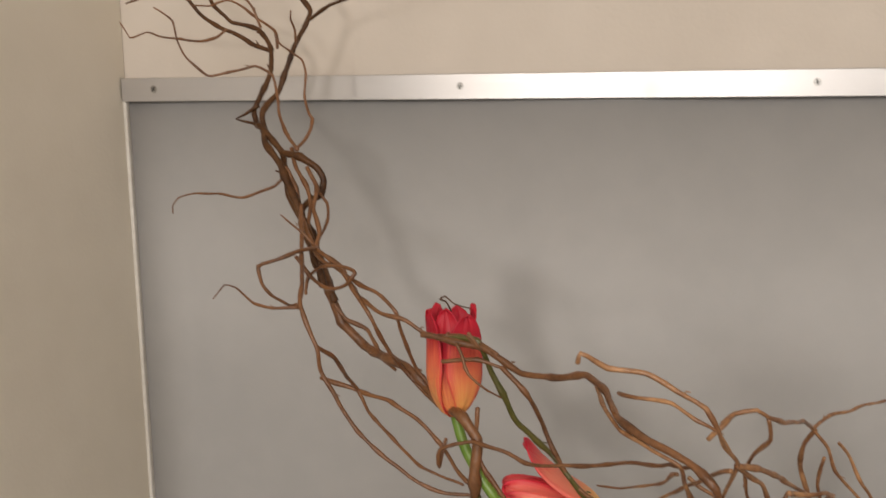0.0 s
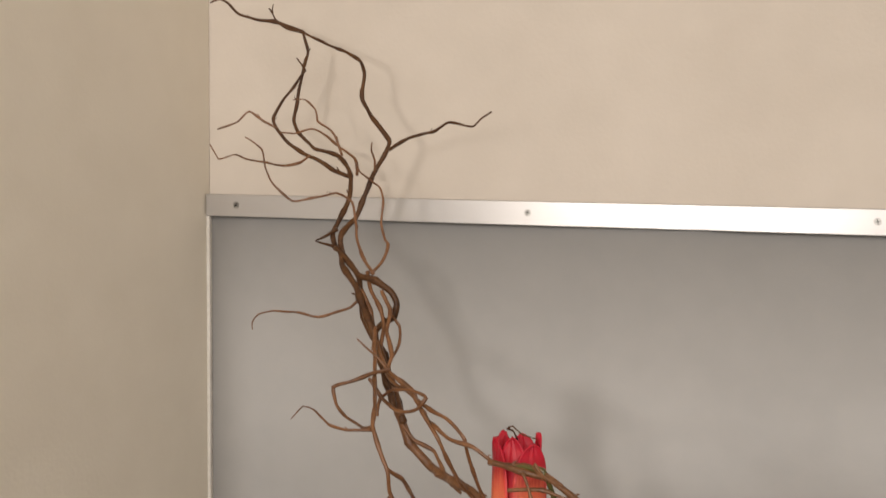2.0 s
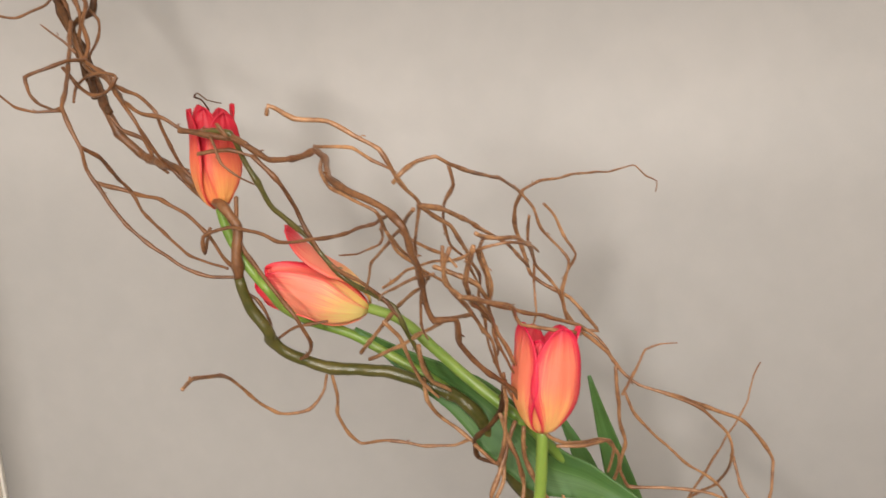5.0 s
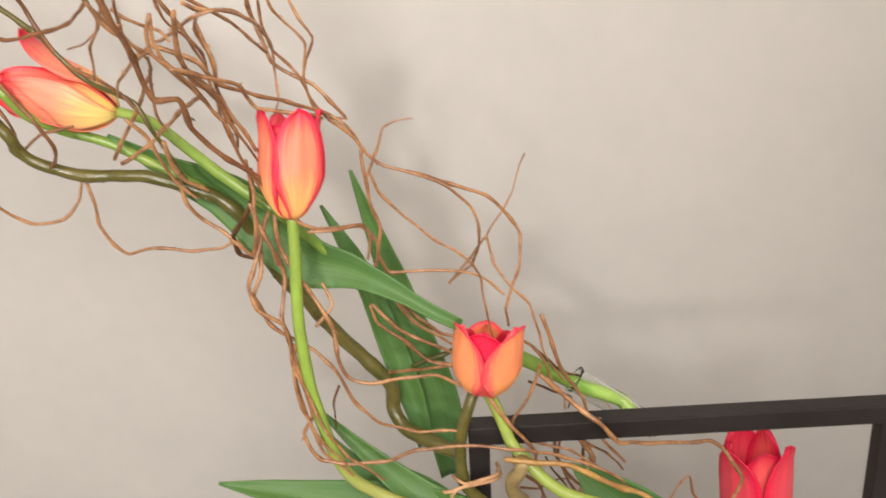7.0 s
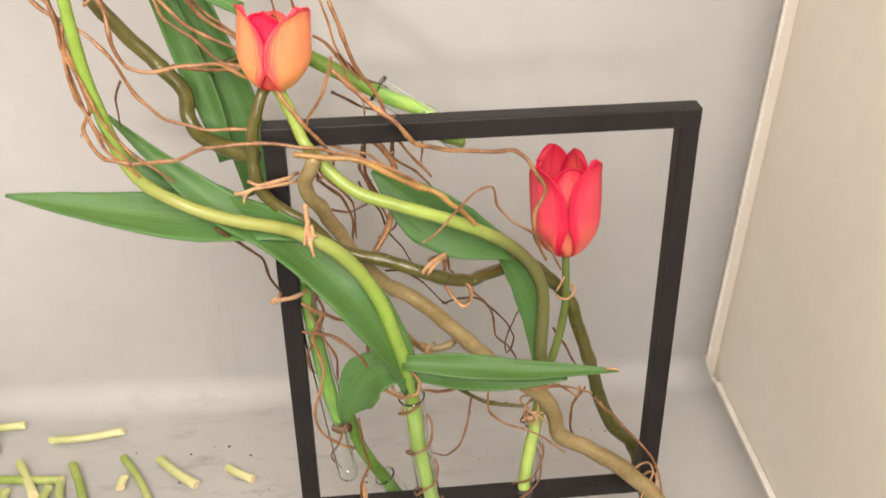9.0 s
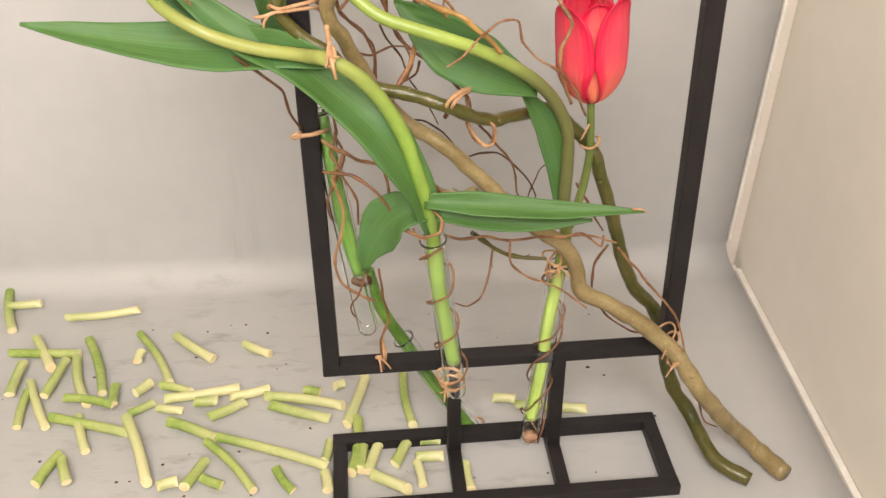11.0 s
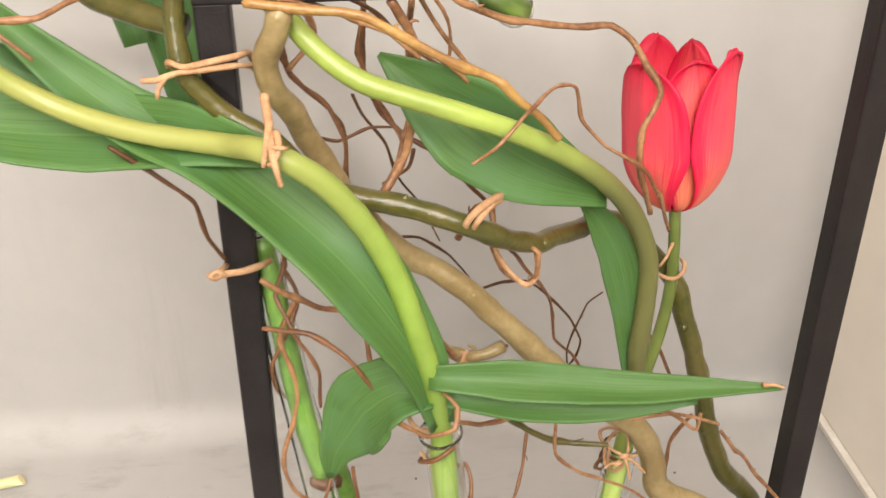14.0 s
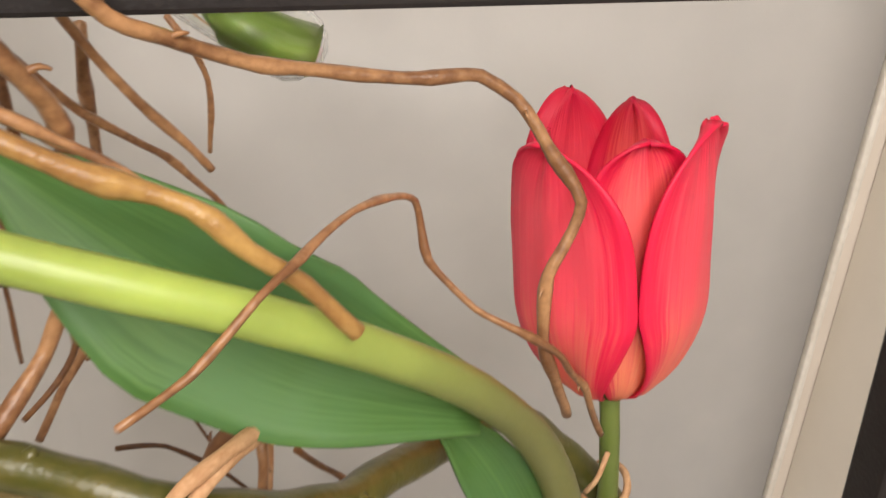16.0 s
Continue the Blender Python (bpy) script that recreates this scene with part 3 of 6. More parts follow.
def stem_blend(name, place, near, far, colours):
    """A green stem with another green round one place along it."""
    m = mat(name, colours[0], 0.38, vary=tuple(c * 1.35 for c in colours[0]), vscale=16, vamt=0.5, bump=0.15, bscale=300, sss=0.1)
    nt = m.node_tree
    b = nt.nodes["Principled BSDF"]
    src = b.inputs["Base Color"].links[0].from_socket
    co = nt.nodes.new("ShaderNodeTexCoord")
    dot = nt.nodes.new("ShaderNodeVectorMath")
    dot.operation = "DISTANCE"
    dot.inputs[1].default_value = place
    nt.links.new(co.outputs["Object"], dot.inputs[0])
    rg = nt.nodes.new("ShaderNodeMapRange")
    rg.interpolation_type = "SMOOTHSTEP"
    rg.inputs["From Min"].default_value, rg.inputs["From Max"].default_value = far, near
    nt.links.new(dot.outputs["Value"], rg.inputs["Value"])
    mix = nt.nodes.new("ShaderNodeMix")
    mix.data_type = "RGBA"
    mix.inputs["B"].default_value = (*colours[1], 1)
    nt.links.new(rg.outputs[0], mix.inputs["Factor"])
    nt.links.new(src, mix.inputs["A"])
    nt.links.new(mix.outputs["Result"], b.inputs["Base Color"])
    return m


M_STEM_OF = {
    1: M_STEM,
    2: M_STEM,
    3: stem_blend("tulip_stem_yellowed", (-0.02, -0.02, 0.412), 0.04, 0.12, ((0.18, 0.275, 0.045), (0.30, 0.32, 0.085))),
    4: stem_blend("tulip_stem_lime_to_olive", (0.195, 0.0, 0.32), 0.05, 0.13, ((0.25, 0.325, 0.065), (0.13, 0.135, 0.04))),
    5: M_STEM_DULL,
}
M_STEM_IN_GLASS = mat("tulip_stem_wet", (0.13, 0.25, 0.035), 0.4, vary=(0.07, 0.15, 0.02), vscale=30, vamt=0.6, bump=0.2, bscale=300, sss=0.1)


def tulip(look_no, R, H, base, top, stem, leaves):
    t = thing("tulip", TULIP_LABELS[look_no], "tulip", group="tulips")
    base, top = Vector(base), Vector(top)
    axis = (top - base).normalized()
    back = (Vector((0, 1, 0)) - axis * axis.y).normalized()
    right = back.cross(axis)
    m = Matrix.Translation(base) @ Matrix((right, back, axis)).transposed().to_4x4()
    outer, inner = PETALS[look_no]
    for k, (a, o, *q) in enumerate(inner):
        petal(t, radians(a), R, H, o, M_INNER[look_no], True, look_no * 10 + k, m, *q)
    for k, (a, o, *q) in enumerate(outer):
        petal(t, radians(a), R, H, o, M_PETAL[look_no], False, look_no * 10 + 5 + k, m, *q)
    r0, r1, pts = stem
    bm = bmesh.new()
    tube_into(bm, [base + axis * 0.003] + pts[1:], r0, r1, 0.005, 12, 0.05, 0, look_no, tip=False)
    part("stem", bm, M_STEM_OF[look_no], t)
    for i, (w, p) in enumerate(leaves):
        leaf(t, w, p, look_no * 3 + i)


def cut_flower(stem, leaves, skin=None):
    t = thing("flower_stem", "bright green tulip stem standing in a glass tube", "stem", group="flower stems")
    r0, r1, pts = stem
    bm = bmesh.new()
    tube_into(bm, pts, r0, r1, 0.005, 12, 0.06, 0, int(r0 * 1e5), tip=False)
    part("stem", bm, skin or M_STEM_IN_GLASS, t)
    for i, (w, p) in enumerate(leaves):
        leaf(t, w, p, 40 + i)


def leaf_group(leaves):
    t = thing("tulip_leaves", "long green tulip leaves tucked between the willow", "leaf", group="loose leaves")
    for i, (w, p) in enumerate(leaves):
        leaf(t, w, p, 50 + i * 2)


# ---- curly willow: thin branches, each with its twigs ----
B = willow_branch()
twig(B, "dark", 0.0023, 0.0009, [(-0.409, 0.100, 0.812), (-0.422, 0.110, 0.839), (-0.430, 0.115, 0.856), (-0.446, 0.122, 0.875), (-0.456, 0.135, 0.894), (-0.461, 0.144, 0.906), (-0.469, 0.150, 0.914), (-0.485, 0.160, 0.926), (-0.492, 0.170, 0.927), (-0.496, 0.175, 0.938), (-0.493, 0.185, 0.951), (-0.490, 0.195, 0.967), (-0.494, 0.205, 0.982), (-0.509, 0.220, 0.998), (-0.533, 0.220, 1.004), (-0.547, 0.220, 1.017), (-0.554, 0.225, 1.029), (-0.551, 0.225, 1.046), (-0.549, 0.230, 1.068), (-0.546, 0.235, 1.087), (-0.551, 0.235, 1.103)], 1)
twig(B, "dark", 0.0016, 0.0006, [(-0.551, 0.235, 1.103), (-0.576, 0.235, 1.112), (-0.609, 0.230, 1.119), (-0.617, 0.225, 1.128), (-0.622, 0.220, 1.131), (-0.630, 0.220, 1.128)], 2)
twig(B, "dark", 0.0009, 0.0004, [(-0.551, 0.235, 1.103), (-0.562, 0.232, 1.105), (-0.572, 0.230, 1.111), (-0.576, 0.228, 1.119), (-0.574, 0.226, 1.126)], 3)
twig(B, "dark", 0.0009, 0.0004, [(-0.576, 0.228, 1.119), (-0.578, 0.225, 1.123)], 4)
twig(B, "dark", 0.0009, 0.0004, [(-0.545, 0.228, 1.069), (-0.547, 0.225, 1.075), (-0.549, 0.220, 1.080)], 5)
twig(B, "dark", 0.0015, 0.0005, [(-0.490, 0.170, 0.941), (-0.501, 0.172, 0.935), (-0.510, 0.174, 0.931)], 6)
B = willow_branch()
twig(B, "dark", 0.0023, 0.0009, [(-0.413, 0.090, 0.824), (-0.423, 0.100, 0.846), (-0.434, 0.110, 0.865), (-0.445, 0.120, 0.883), (-0.456, 0.130, 0.899), (-0.474, 0.145, 0.914), (-0.483, 0.160, 0.924), (-0.485, 0.165, 0.935), (-0.478, 0.180, 0.950), (-0.475, 0.185, 0.965), (-0.469, 0.190, 0.982), (-0.461, 0.195, 0.999), (-0.458, 0.200, 1.009), (-0.473, 0.205, 1.026), (-0.486, 0.210, 1.044), (-0.487, 0.215, 1.066), (-0.492, 0.220, 1.075), (-0.515, 0.230, 1.087), (-0.551, 0.235, 1.103)], 7)
twig(B, "dark", 0.0012, 0.0005, [(-0.456, 0.195, 1.003), (-0.436, 0.180, 1.012), (-0.413, 0.170, 1.016), (-0.400, 0.165, 1.023), (-0.378, 0.160, 1.020), (-0.372, 0.158, 1.025), (-0.363, 0.155, 1.030)], 8)
twig(B, "brown", 0.0008, 0.0004, [(-0.465, 0.185, 0.985), (-0.463, 0.180, 0.994), (-0.464, 0.175, 1.002), (-0.461, 0.170, 1.008)], 9)
twig(B, "dark", 0.0013, 0.0005, [(-0.490, 0.165, 0.927), (-0.500, 0.170, 0.929), (-0.510, 0.174, 0.931)], 10)
B = willow_branch()
twig(B, "dark", 0.0016, 0.0008, [(-0.494, 0.205, 0.981), (-0.513, 0.210, 0.987), (-0.527, 0.212, 0.996), (-0.540, 0.212, 1.000), (-0.559, 0.215, 1.013), (-0.566, 0.215, 1.022), (-0.569, 0.216, 1.029), (-0.561, 0.220, 1.046), (-0.552, 0.225, 1.060), (-0.545, 0.228, 1.070)], 11)
twig(B, "brown", 0.0009, 0.0005, [(-0.565, 0.215, 1.021), (-0.575, 0.212, 1.026), (-0.584, 0.210, 1.033), (-0.587, 0.208, 1.035), (-0.597, 0.206, 1.026), (-0.607, 0.204, 1.022), (-0.615, 0.204, 1.020)], 12)
twig(B, "brown", 0.0009, 0.0004, [(-0.532, 0.209, 0.999), (-0.541, 0.210, 0.993), (-0.554, 0.210, 0.990), (-0.578, 0.220, 0.992), (-0.602, 0.230, 0.995), (-0.616, 0.235, 0.999), (-0.634, 0.238, 0.995), (-0.639, 0.239, 1.002), (-0.643, 0.240, 1.009)], 13)
B = willow_branch()
twig(B, "brown", 0.0010, 0.0005, [(-0.484, 0.195, 0.983), (-0.484, 0.195, 0.987), (-0.488, 0.200, 0.996), (-0.503, 0.205, 1.005), (-0.516, 0.210, 1.014), (-0.531, 0.210, 1.020), (-0.548, 0.213, 1.017), (-0.563, 0.215, 1.018)], 14)
twig(B, "brown", 0.0009, 0.0004, [(-0.501, 0.205, 0.999), (-0.506, 0.205, 1.012), (-0.511, 0.205, 1.019), (-0.523, 0.205, 1.026), (-0.525, 0.205, 1.035), (-0.534, 0.205, 1.044), (-0.545, 0.205, 1.044)], 15)
twig(B, "brown", 0.0012, 0.0009, [(-0.437, 0.130, 0.899), (-0.429, 0.125, 0.887), (-0.426, 0.110, 0.873), (-0.418, 0.100, 0.858), (-0.418, 0.090, 0.848), (-0.405, 0.080, 0.842), (-0.383, 0.060, 0.837), (-0.361, 0.045, 0.831), (-0.348, 0.040, 0.822), (-0.344, 0.045, 0.802), (-0.338, 0.050, 0.783), (-0.323, 0.050, 0.768)], 16)
B = willow_branch()
twig(B, "brown", 0.0010, 0.0005, [(-0.448, 0.140, 0.910), (-0.462, 0.150, 0.924), (-0.470, 0.160, 0.940), (-0.470, 0.160, 0.942), (-0.473, 0.165, 0.953), (-0.476, 0.165, 0.962), (-0.487, 0.160, 0.969), (-0.503, 0.150, 0.965), (-0.517, 0.145, 0.963), (-0.531, 0.140, 0.976), (-0.536, 0.137, 0.988), (-0.537, 0.136, 1.001), (-0.542, 0.136, 1.005), (-0.551, 0.135, 1.010)], 17)
twig(B, "dark", 0.0022, 0.0015, [(-0.460, 0.142, 0.908), (-0.445, 0.138, 0.906), (-0.433, 0.136, 0.899), (-0.428, 0.135, 0.889), (-0.430, 0.135, 0.880), (-0.436, 0.125, 0.875), (-0.438, 0.118, 0.871), (-0.432, 0.110, 0.863), (-0.422, 0.100, 0.850), (-0.413, 0.090, 0.838)], 18)
B = willow_branch()
twig(B, "brown", 0.0010, 0.0005, [(-0.449, 0.140, 0.910), (-0.446, 0.150, 0.918), (-0.444, 0.160, 0.932), (-0.448, 0.165, 0.934), (-0.453, 0.170, 0.946), (-0.454, 0.175, 0.964), (-0.459, 0.180, 0.974), (-0.471, 0.185, 0.981), (-0.480, 0.190, 0.986), (-0.485, 0.195, 0.993)], 19)
twig(B, "brown", 0.0015, 0.0011, [(-0.453, 0.142, 0.912), (-0.447, 0.135, 0.898), (-0.438, 0.128, 0.887), (-0.432, 0.120, 0.874), (-0.430, 0.110, 0.861), (-0.420, 0.100, 0.846), (-0.395, 0.080, 0.839), (-0.380, 0.060, 0.828), (-0.356, 0.035, 0.822), (-0.339, 0.030, 0.819), (-0.325, 0.030, 0.812), (-0.303, 0.028, 0.812), (-0.283, 0.020, 0.805)], 20)
twig(B, "brown", 0.0015, 0.0011, [(-0.453, 0.130, 0.899), (-0.444, 0.125, 0.885), (-0.438, 0.118, 0.872), (-0.427, 0.100, 0.858), (-0.412, 0.085, 0.847), (-0.393, 0.070, 0.842), (-0.381, 0.055, 0.834), (-0.367, 0.045, 0.820), (-0.357, 0.050, 0.797), (-0.349, 0.060, 0.779), (-0.338, 0.060, 0.768), (-0.323, 0.050, 0.761)], 21)
B = willow_branch()
twig(B, "brown", 0.0009, 0.0004, [(-0.457, 0.130, 0.891), (-0.462, 0.130, 0.886), (-0.474, 0.132, 0.881), (-0.488, 0.133, 0.877), (-0.507, 0.134, 0.879), (-0.526, 0.135, 0.879), (-0.540, 0.135, 0.875), (-0.545, 0.135, 0.869), (-0.545, 0.135, 0.864)], 22)
twig(B, "brown", 0.0008, 0.0004, [(-0.407, 0.060, 0.858), (-0.414, 0.060, 0.866), (-0.421, 0.058, 0.872), (-0.426, 0.057, 0.876)], 23)
twig(B, "brown", 0.0009, 0.0007, [(-0.429, 0.130, 0.882), (-0.423, 0.130, 0.875), (-0.420, 0.120, 0.864), (-0.422, 0.110, 0.853), (-0.420, 0.100, 0.844)], 24)
B = willow_branch()
twig(B, "brown", 0.0015, 0.0011, [(-0.436, 0.115, 0.874), (-0.427, 0.090, 0.859), (-0.419, 0.070, 0.847), (-0.409, 0.045, 0.836), (-0.404, 0.027, 0.827), (-0.396, 0.022, 0.814), (-0.391, 0.020, 0.802), (-0.390, 0.022, 0.789), (-0.379, 0.022, 0.769), (-0.368, 0.022, 0.753), (-0.348, 0.020, 0.736), (-0.330, 0.020, 0.725), (-0.314, 0.021, 0.719), (-0.296, 0.022, 0.718)], 25)
twig(B, "brown", 0.0011, 0.0007, [(-0.416, 0.090, 0.850), (-0.420, 0.070, 0.852), (-0.432, 0.060, 0.847), (-0.444, 0.060, 0.842), (-0.441, 0.055, 0.833), (-0.429, 0.045, 0.827), (-0.410, 0.030, 0.825), (-0.404, 0.027, 0.827)], 26)
twig(B, "brown", 0.0009, 0.0003, [(-0.404, 0.027, 0.825), (-0.418, 0.020, 0.825), (-0.427, 0.015, 0.829), (-0.435, 0.010, 0.840), (-0.442, 0.008, 0.841), (-0.450, 0.007, 0.833)], 27)
twig(B, "brown", 0.0011, 0.0007, [(-0.391, 0.020, 0.804), (-0.385, 0.030, 0.796), (-0.383, 0.050, 0.776), (-0.381, 0.060, 0.765), (-0.366, 0.050, 0.750), (-0.347, 0.040, 0.737), (-0.329, 0.030, 0.729), (-0.303, 0.024, 0.723)], 28)
B = willow_branch()
twig(B, "brown", 0.0028, 0.0032, [(-0.418, 0.100, 0.842), (-0.415, 0.100, 0.830), (-0.412, 0.102, 0.814), (-0.406, 0.103, 0.797), (-0.390, 0.103, 0.782), (-0.367, 0.080, 0.781), (-0.349, 0.065, 0.780), (-0.334, 0.060, 0.769), (-0.323, 0.050, 0.763), (-0.305, 0.030, 0.763), (-0.295, 0.025, 0.752), (-0.296, 0.022, 0.734), (-0.296, 0.022, 0.718)], 29)
twig(B, "brown", 0.0011, 0.0009, [(-0.411, 0.100, 0.814), (-0.401, 0.100, 0.800), (-0.386, 0.100, 0.794), (-0.371, 0.085, 0.779), (-0.360, 0.075, 0.775)], 30)
B = willow_branch()
twig(B, "brown", 0.0010, 0.0008, [(-0.423, 0.070, 0.847), (-0.415, 0.070, 0.836), (-0.399, 0.060, 0.830), (-0.382, 0.050, 0.835), (-0.376, 0.050, 0.843), (-0.391, 0.060, 0.844), (-0.407, 0.070, 0.841), (-0.415, 0.070, 0.834), (-0.413, 0.060, 0.826)], 31)
twig(B, "brown", 0.0012, 0.0009, [(-0.405, 0.060, 0.772), (-0.377, 0.060, 0.764), (-0.354, 0.050, 0.762), (-0.337, 0.045, 0.754), (-0.321, 0.040, 0.741), (-0.309, 0.030, 0.730), (-0.300, 0.024, 0.724)], 32)
B = willow_branch()
twig(B, "brown", 0.0019, 0.0015, [(-0.329, 0.030, 0.812), (-0.310, 0.027, 0.810), (-0.291, 0.024, 0.807), (-0.268, 0.015, 0.796), (-0.249, 0.000, 0.800), (-0.230, -0.020, 0.809), (-0.216, -0.045, 0.808), (-0.209, -0.070, 0.805), (-0.200, -0.080, 0.802), (-0.185, -0.090, 0.798), (-0.174, -0.095, 0.793), (-0.166, -0.100, 0.787), (-0.163, -0.090, 0.770), (-0.163, -0.070, 0.747), (-0.159, -0.060, 0.724), (-0.148, -0.056, 0.723), (-0.147, -0.040, 0.702), (-0.132, -0.030, 0.680), (-0.118, -0.020, 0.665), (-0.107, -0.015, 0.644)], 33)
twig(B, "tan", 0.0009, 0.0006, [(-0.222, -0.030, 0.807), (-0.216, -0.060, 0.805), (-0.207, -0.075, 0.801), (-0.194, -0.085, 0.797), (-0.181, -0.090, 0.792), (-0.178, -0.080, 0.779), (-0.171, -0.060, 0.760), (-0.162, -0.050, 0.744)], 34)
B = willow_branch()
twig(B, "olive", 0.0018, 0.0013, [(-0.318, 0.030, 0.811), (-0.295, 0.025, 0.810), (-0.287, 0.028, 0.792), (-0.281, 0.028, 0.779), (-0.271, 0.030, 0.760), (-0.257, 0.035, 0.746), (-0.243, 0.030, 0.732), (-0.227, 0.030, 0.715), (-0.209, 0.020, 0.710), (-0.194, 0.010, 0.705), (-0.187, 0.010, 0.691), (-0.173, 0.020, 0.652)], 35)
twig(B, "brown", 0.0012, 0.0009, [(-0.280, 0.020, 0.798), (-0.266, 0.020, 0.783), (-0.257, 0.030, 0.761), (-0.251, 0.030, 0.745), (-0.238, 0.030, 0.725), (-0.216, 0.020, 0.717), (-0.201, 0.010, 0.711), (-0.190, 0.010, 0.698)], 36)
twig(B, "brown", 0.0012, 0.0008, [(-0.315, 0.020, 0.799), (-0.294, 0.020, 0.801), (-0.280, 0.020, 0.798)], 37)
B = willow_branch()
twig(B, "brown", 0.0009, 0.0005, [(-0.297, 0.010, 0.819), (-0.290, 0.010, 0.810), (-0.299, 0.015, 0.816)], 38)
twig(B, "brown", 0.0008, 0.0004, [(-0.306, 0.020, 0.810), (-0.298, 0.015, 0.795), (-0.287, 0.015, 0.785), (-0.280, 0.020, 0.780)], 39)
twig(B, "dark", 0.0005, 0.0003, [(-0.316, 0.050, 0.821), (-0.317, 0.040, 0.830), (-0.319, 0.035, 0.832), (-0.315, 0.030, 0.835), (-0.310, 0.030, 0.831), (-0.300, 0.030, 0.829)], 40)
B = willow_branch()
twig(B, "tan", 0.0009, 0.0006, [(-0.222, -0.123, 0.845), (-0.221, -0.123, 0.849), (-0.210, -0.120, 0.843), (-0.195, -0.120, 0.842), (-0.180, -0.120, 0.834), (-0.172, -0.120, 0.829), (-0.167, -0.120, 0.821), (-0.164, -0.110, 0.809), (-0.158, -0.100, 0.798), (-0.161, -0.090, 0.784), (-0.164, -0.080, 0.768), (-0.165, -0.070, 0.752)], 41)
twig(B, "tan", 0.0008, 0.0004, [(-0.207, -0.100, 0.827), (-0.200, -0.110, 0.828), (-0.185, -0.115, 0.829), (-0.175, -0.120, 0.824), (-0.167, -0.120, 0.820), (-0.162, -0.110, 0.808)], 42)
twig(B, "tan", 0.0009, 0.0006, [(-0.170, -0.100, 0.808), (-0.165, -0.100, 0.814), (-0.159, -0.090, 0.817), (-0.150, -0.090, 0.820), (-0.145, -0.085, 0.815), (-0.138, -0.070, 0.808), (-0.124, -0.030, 0.795), (-0.115, 0.005, 0.779), (-0.108, 0.005, 0.770), (-0.103, 0.006, 0.757), (-0.094, 0.010, 0.746), (-0.087, 0.010, 0.737), (-0.089, 0.010, 0.726), (-0.091, 0.015, 0.712), (-0.086, 0.020, 0.694)], 43)
twig(B, "tan", 0.0008, 0.0004, [(-0.145, -0.085, 0.814), (-0.143, -0.080, 0.803), (-0.149, -0.070, 0.792), (-0.152, -0.060, 0.780), (-0.150, -0.050, 0.764), (-0.142, -0.040, 0.751), (-0.138, -0.030, 0.735), (-0.136, -0.020, 0.711)], 44)
twig(B, "tan", 0.0009, 0.0006, [(-0.158, -0.100, 0.798), (-0.147, -0.080, 0.783), (-0.140, -0.060, 0.763), (-0.136, -0.040, 0.743), (-0.137, -0.020, 0.717), (-0.134, -0.010, 0.696)], 45)
twig(B, "tan", 0.0009, 0.0006, [(-0.160, -0.100, 0.796), (-0.169, -0.080, 0.784), (-0.186, -0.050, 0.761), (-0.195, -0.040, 0.750), (-0.204, -0.020, 0.727)], 46)
B = willow_branch()
twig(B, "tan", 0.0008, 0.0003, [(-0.115, 0.005, 0.779), (-0.106, 0.020, 0.782), (-0.095, 0.030, 0.782), (-0.080, 0.050, 0.781), (-0.064, 0.070, 0.777), (-0.045, 0.090, 0.777), (-0.037, 0.088, 0.770), (-0.031, 0.085, 0.768), (-0.032, 0.083, 0.761)], 47)
twig(B, "tan", 0.0010, 0.0007, [(-0.114, 0.005, 0.779), (-0.119, 0.010, 0.769), (-0.118, 0.020, 0.750), (-0.114, 0.020, 0.737), (-0.110, 0.020, 0.725), (-0.100, 0.020, 0.717), (-0.087, 0.020, 0.710), (-0.077, 0.020, 0.698), (-0.069, 0.025, 0.686), (-0.080, 0.026, 0.686), (-0.063, 0.010, 0.679), (-0.055, 0.000, 0.670), (-0.045, -0.005, 0.664), (-0.028, -0.007, 0.660), (-0.008, -0.008, 0.651), (0.007, -0.008, 0.637), (0.012, -0.005, 0.621), (0.006, 0.020, 0.585), (-0.009, 0.030, 0.568)], 48)
twig(B, "tan", 0.0010, 0.0007, [(-0.158, -0.100, 0.798), (-0.148, -0.090, 0.794), (-0.136, -0.060, 0.778), (-0.123, -0.030, 0.760), (-0.111, 0.010, 0.733)], 49)
B = willow_branch()
twig(B, "tan", 0.0011, 0.0008, [(-0.159, -0.050, 0.751), (-0.145, -0.050, 0.746), (-0.136, -0.050, 0.741), (-0.129, -0.040, 0.727), (-0.115, -0.020, 0.715), (-0.098, 0.000, 0.704), (-0.079, 0.020, 0.691), (-0.069, 0.020, 0.684), (-0.059, 0.010, 0.672)], 50)
twig(B, "tan", 0.0011, 0.0008, [(-0.223, 0.040, 0.661), (-0.212, 0.030, 0.677), (-0.195, 0.020, 0.699), (-0.184, 0.000, 0.714), (-0.168, -0.030, 0.734), (-0.162, -0.050, 0.744)], 51)
twig(B, "tan", 0.0009, 0.0005, [(-0.168, -0.030, 0.734), (-0.172, -0.020, 0.717), (-0.172, -0.020, 0.707), (-0.170, -0.010, 0.692)], 52)
twig(B, "tan", 0.0008, 0.0006, [(-0.178, -0.080, 0.779), (-0.175, -0.070, 0.766), (-0.165, -0.060, 0.753), (-0.153, -0.050, 0.742), (-0.143, -0.040, 0.726), (-0.136, -0.020, 0.701)], 53)
B = willow_branch()
